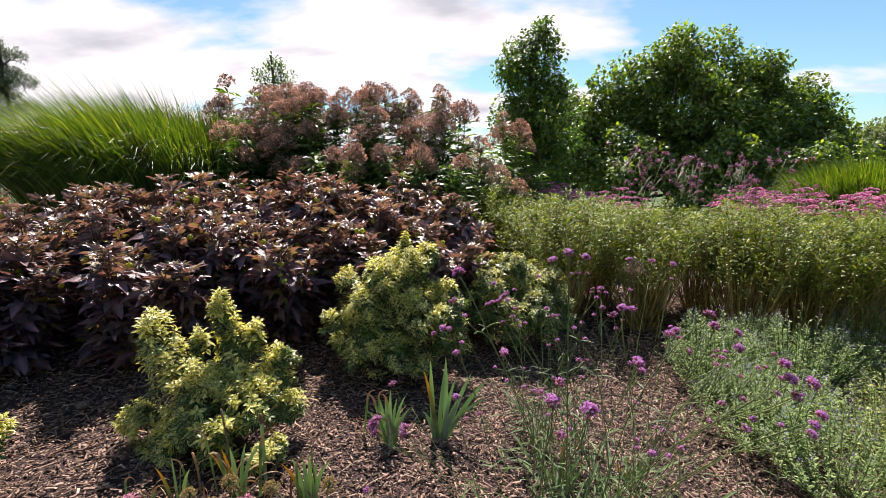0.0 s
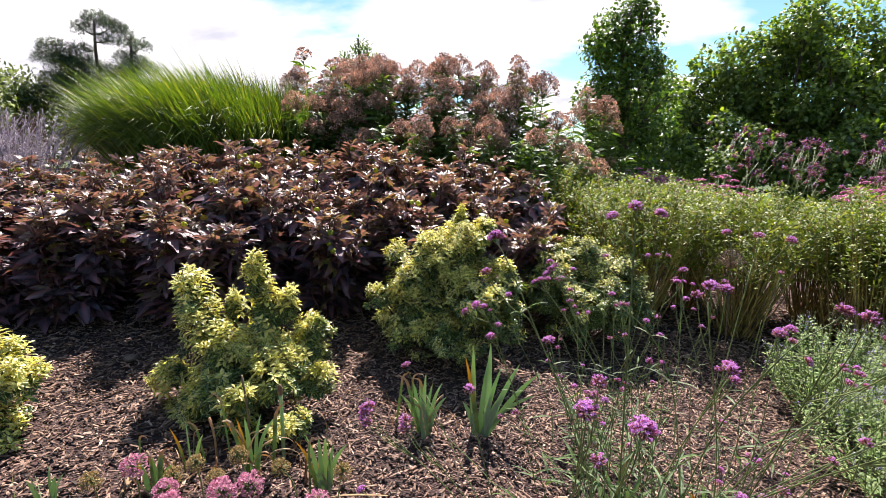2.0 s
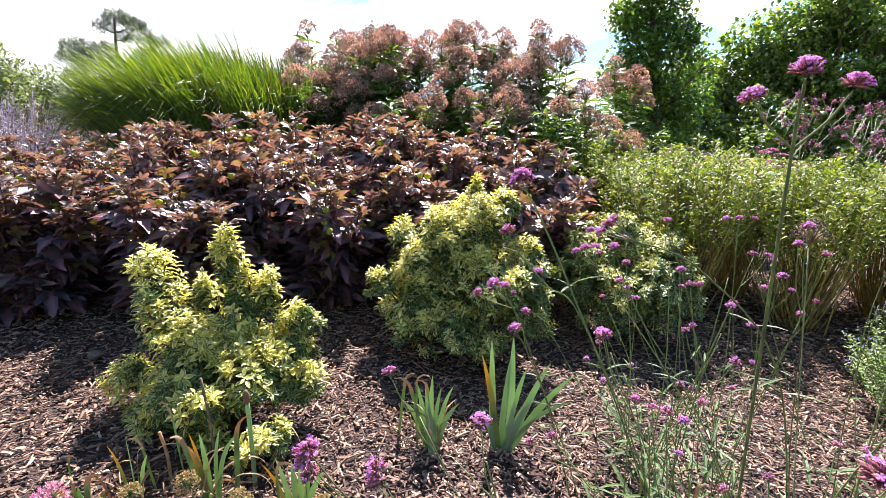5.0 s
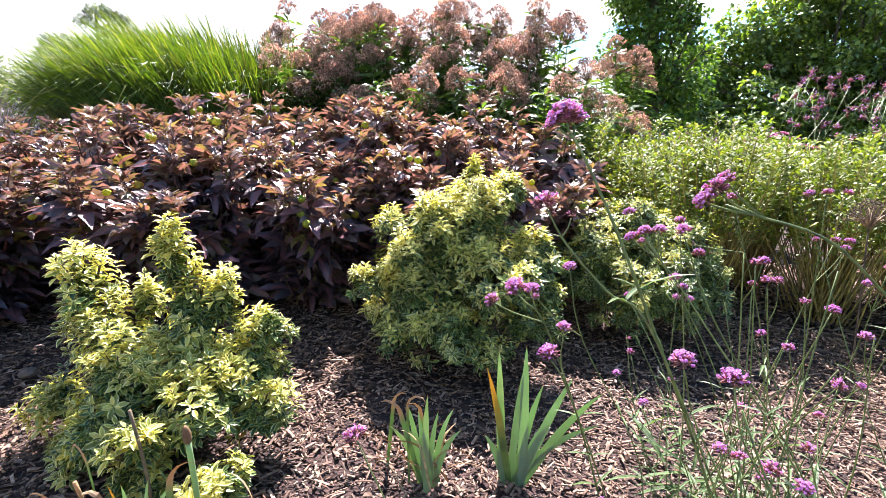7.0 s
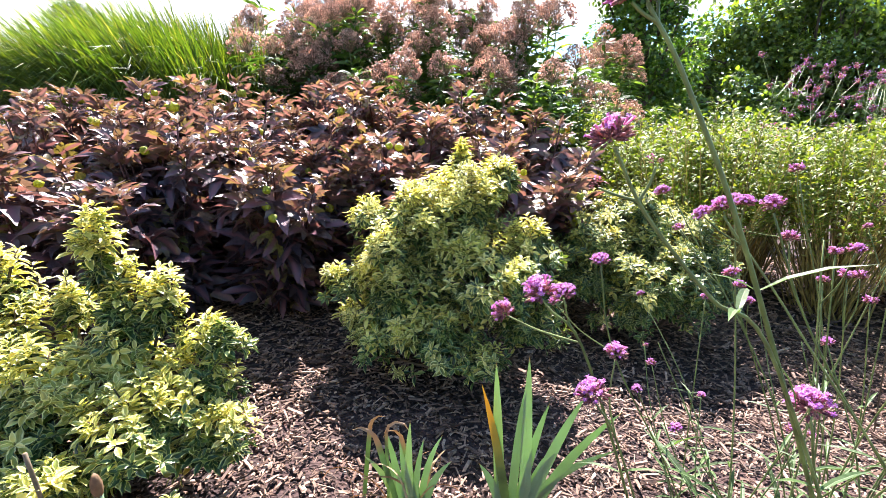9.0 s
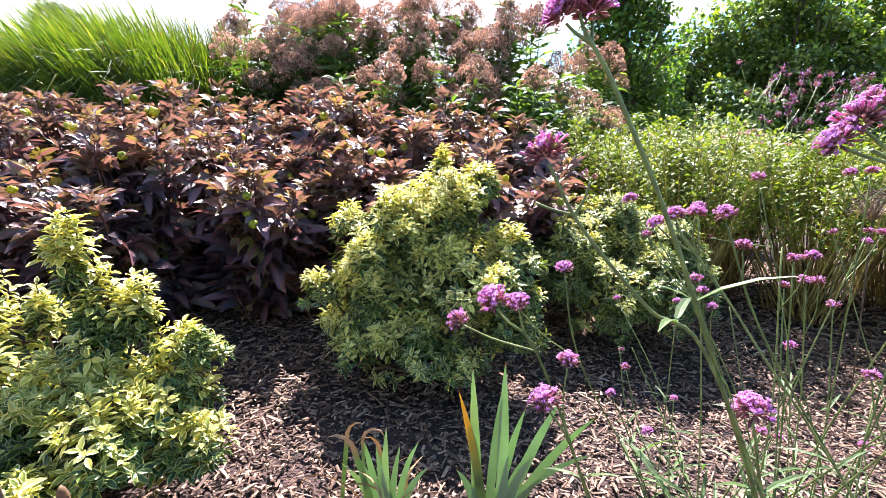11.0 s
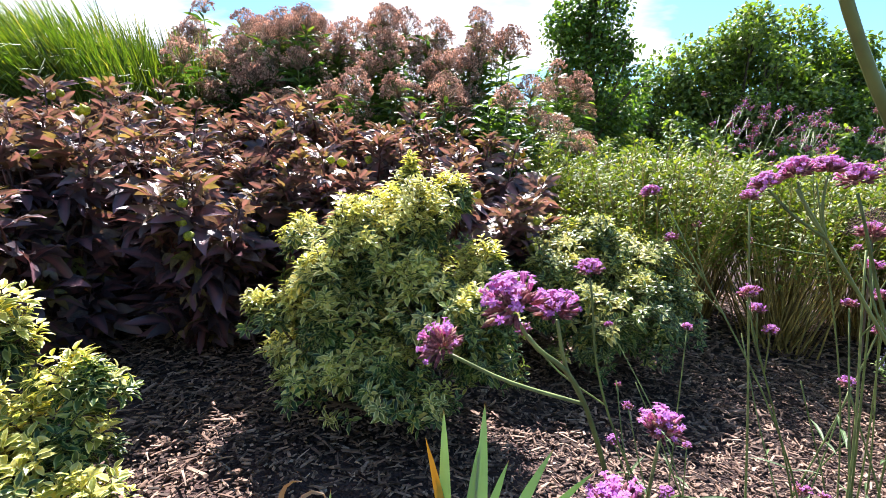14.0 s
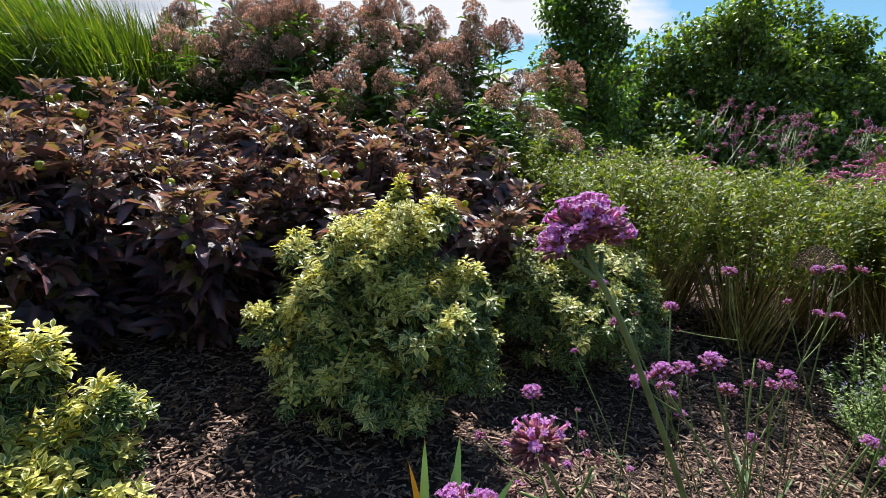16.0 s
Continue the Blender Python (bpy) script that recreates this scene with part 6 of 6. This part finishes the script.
def far_trees():
    for i, (x, y, rx, h, seed) in enumerate([(-31.5, 23.0, 3.6, 6.2, 711), (-35, 20, 4, 6.4, 712), (-39, 16, 5, 6.5, 713), (-27.5, 27.5, 2.8, 4.8, 714), (27, 28, 4, 2.2, 715), (33, 30, 5, 2.8, 716), (-33, 27, 3.5, 5.0, 717)]):
        cl = clump_cloud(seed, 22, dome(rx, rx * 0.6, 1.2, h), (0.8, 1.5))
        limb_tree("deciduous_tree", x, y, "distant rounded green tree at the garden edge", "far trees", h * 0.7, 0.22, cl, LEAF_HEX, MAT_FAR, 230, (0.22, 0.40), seed)
    limb_tree("young_tree", -4.65, 13.6, "slender young tree with a feathery crown", "", 4.0, 0.05,
              [(0, 0, 3.0, 0.42), (0.05, 0, 3.45, 0.33), (0.05, 0, 3.8, 0.20), (-0.4, 0, 3.5, 0.2), (0.45, 0, 3.35, 0.2), (0, 0, 2.5, 0.5), (0.25, 0, 3.75, 0.13)], LEAF_HEX, MAT_VINE, 2600, (0.07, 0.12), 721)


far_trees()


def pine(x, y, h, pads, seed, label):
    """A flat-topped pine: a bare bent trunk and pads of needles on level limbs."""
    rng = np.random.RandomState(seed)
    z = gz(x, y)
    ob = thing("pine_tree", x, y, z, label, "tree", "far pines")
    t, c = Geo(), Geo()
    line = curve_pts([(0, 0, -0.2), (0.15, 0, h * 0.4), (-0.1, 0, h * 0.75), (0.1, 0, h)], 15)
    t.tube(line, np.linspace(0.22, 0.05, len(line)), 7)
    for (px, pz, r) in pads:
        foot = line[min(len(line) - 1, int(max(0.1, pz / h - 0.05) * (len(line) - 1)))]
        tip = np.array([px, rng.normal(0, 0.3), pz])
        t.tube(curve_pts([foot, (foot + tip) / 2 + (0, 0, -0.1), tip], 6), np.linspace(0.07, 0.02, 7), 5)
        n = int(1700 * r * r)
        a, q = rng.uniform(0, 6.283, n), np.sqrt(rng.rand(n))
        p = tip + np.stack([r * q * np.cos(a) * rng.uniform(0.75, 1.15, n), r * q * np.sin(a), 0.62 * r * (1 - q * q) * rng.uniform(-0.4, 1, n) + 0.14 * np.sin(5 * a + 4 * q) + rng.normal(0, 0.13, n)], 1)
        d = unit(np.stack([np.cos(a), np.sin(a), rng.uniform(0.1, 1.2, n)], 1) + rng.normal(0, 0.4, (n, 3)))
        c.scatter(LEAF_NARROW, p, frames_of(d), np.stack([np.full(n, 0.36), rng.uniform(0.12, 0.21, n), np.full(n, 0.2)], 1))
    part("trunk", t.mesh("trunk", MAT_BARK), ob)
    tagged(part("crown", c.mesh("crown", MAT_PINE, False), ob), kind="stuff")


pine(-28.1, 28.7, 9.5, [(0.1, 9.5, 0.9), (1.1, 9.1, 0.8), (-0.8, 9.0, 0.7), (1.0, 8.2, 0.7), (-0.7, 7.6, 0.7), (-1.3, 6.8, 1.2), (-0.8, 5.8, 1.5), (1.2, 6.2, 1.2), (-2.2, 5.6, 1.4), (0.4, 4.6, 1.7)], 731, "distant flat-topped pine with layered limbs")
pine(-27.0, 30.4, 9.0, [(0.0, 8.9, 0.6), (-0.7, 8.5, 0.6), (0.7, 8.2, 0.7), (-0.4, 7.4, 1.0), (0.8, 6.6, 1.2), (-1.0, 6.0, 1.3), (0.2, 5.0, 1.5)], 732, "distant pine with an uneven layered crown")
pine(-29.8, 27.6, 7.6, [(0.0, 7.5, 1.0), (-0.9, 7.0, 1.1), (0.9, 6.6, 1.1), (-0.4, 5.8, 1.5), (0.8, 5.0, 1.6), (-1.0, 4.2, 1.6)], 733, "distant dense blue-green pine")


# ---------- faded flowers and russian sage past the grass ----------
def sage_parts(seed, mat, n_stem=60, h=1.12):
    rng = np.random.RandomState(seed)
    g = Geo()
    for s in range(n_stem):
        a, q = rng.uniform(0, 6.283), math.sqrt(rng.rand())
        top = np.array([0.5 * q * math.cos(a) + 0.25, 0.5 * q * math.sin(a), h * rng.uniform(0.7, 1.05)])
        line = curve_pts([(0.15 * top[0], 0.2 * top[1], -0.03), (0.5 * top[0], 0.6 * top[1], 0.55 * top[2]), top], 7)
        g.tube(line, 0.002, 3, 1)
        n = 64
        u = rng.uniform(0.25, 1, n)
        idx = u * (len(line) - 1)
        i0 = np.minimum(idx.astype(int), len(line) - 2)
        p = line[i0] + (line[i0 + 1] - line[i0]) * (idx - i0)[:, None] + rng.normal(0, 0.01, (n, 3))
        g.scatter(LEAF_HEX, p, frames_of(rng.normal(0, 1, (n, 3)) + (0, 0, 0.5)), rng.uniform(0.013, 0.027, n), 0)
    return [("stem_mass", g.mesh("stem_mass", [mat, mat]))]


def build_sage():
    rng = np.random.RandomState(81)
    sage, seedy = sage_parts(811, MAT_SAGE), sage_parts(812, MAT_BROWNSEED, 46, 1.25)
    a = plant_from("russian_sage", sage, -4.15, 3.55, gz(-4.15, 3.5), "pale lavender-grey russian sage leaning out", "perennial", "russian sage")
    for x, y in [(-4.6, 3.9), (-4.5, 3.3), (-5.0, 3.6), (-5.3, 4.2)]:
        copy_thing(a, pose(x, y, gz(x, y), 0, 0, rng.uniform(-40, 40)))
    b = plant_from("seeded_perennial", seedy, -5.4, 5.0, gz(-5.4, 5.0), "brown faded perennial with dry seed heads", "perennial", "faded perennials")
    for x, y in [(-6.0, 5.4), (-6.6, 5.0), (-5.9, 6.2), (-7.2, 5.8), (-6.8, 6.6), (-7.9, 6.4), (-5.0, 5.9), (-8.5, 5.6)]:
        copy_thing(b, pose(x, y, gz(x, y), 0, 0, rng.uniform(0, 360)))


build_sage()


# ---------- small things on the mulch ----------
def stone(x, y, r, seed):
    rng = np.random.RandomState(seed)
    v, f, uv = blob(r, r * 0.6, 6, 9)
    v = v * (1 + rng.uniform(-0.16, 0.16, (len(v), 1)))
    g = Geo()
    g.add(v, f, uv)
    thing("stone", x, y, gz(x, y) + r * 0.35, "small brown rough stone on the mulch", "stone", data=g.mesh("stone", MAT_STONE, False))


stone(-1.62, 1.92, 0.028, 901)


def build_sticks():
    for (x, y, h, r, lean, mat, cap, label, name) in [
            (-0.66, 1.50, 0.23, 0.006, (0.005, 0.0), MAT_IRIS, True, "cut green iris stalk with a brown papery tip", "iris_stalk"),
            (-0.79, 1.52, 0.26, 0.0035, (-0.01, 0.0), MAT_TWIG, False, "thin brown bare stick in the mulch", "stick"),
            (-0.55, 1.43, 0.10, 0.004, (0.012, 0.0), MAT_DRY, False, "short dry stalk in the mulch", "stick"),
            (-0.86, 1.44, 0.14, 0.004, (-0.012, 0.0), MAT_DRY, False, "short dry stalk in the mulch", "stick")]:
        ob = thing(name, x, y, gz(x, y), label, "stalk")
        g = Geo()
        g.tube(curve_pts([(0, 0, -0.02), (lean[0] * 0.3, 0.004, h * 0.5), (lean[0], lean[1], h)], 8), r, 7)
        part("stalk", g.mesh("stalk", mat), ob)
        if cap:
            g = Geo()
            v, f, uv = blob(1.45 * r, 0.022, 5, 8, 0.1)
            g.add(v + (lean[0], lean[1], h + 0.012), f, uv)
            part("tip", g.mesh("tip", MAT_DRY), ob, "brown papery tip")


build_sticks()


def build_dried_head():
    x, y = 1.02, 2.42
    ob = thing("dried_flower", x, y, gz(x, y), "brown dried umbel on a thin stalk before the hedge", "flower")
    g = Geo()
    g.tube(curve_pts([(0, 0, -0.02), (-0.01, 0.0, 0.35), (-0.03, -0.01, 0.66)], 8), 0.0022, 5)
    part("stalk", g.mesh("stalk", MAT_TWIG), ob)
    part("seed_head", corymb(771, 0.06, 40, 12, 0.45, MAT_BROWNSEED), ob, "", pose(-0.03, -0.01, 0.69))


build_dried_head()
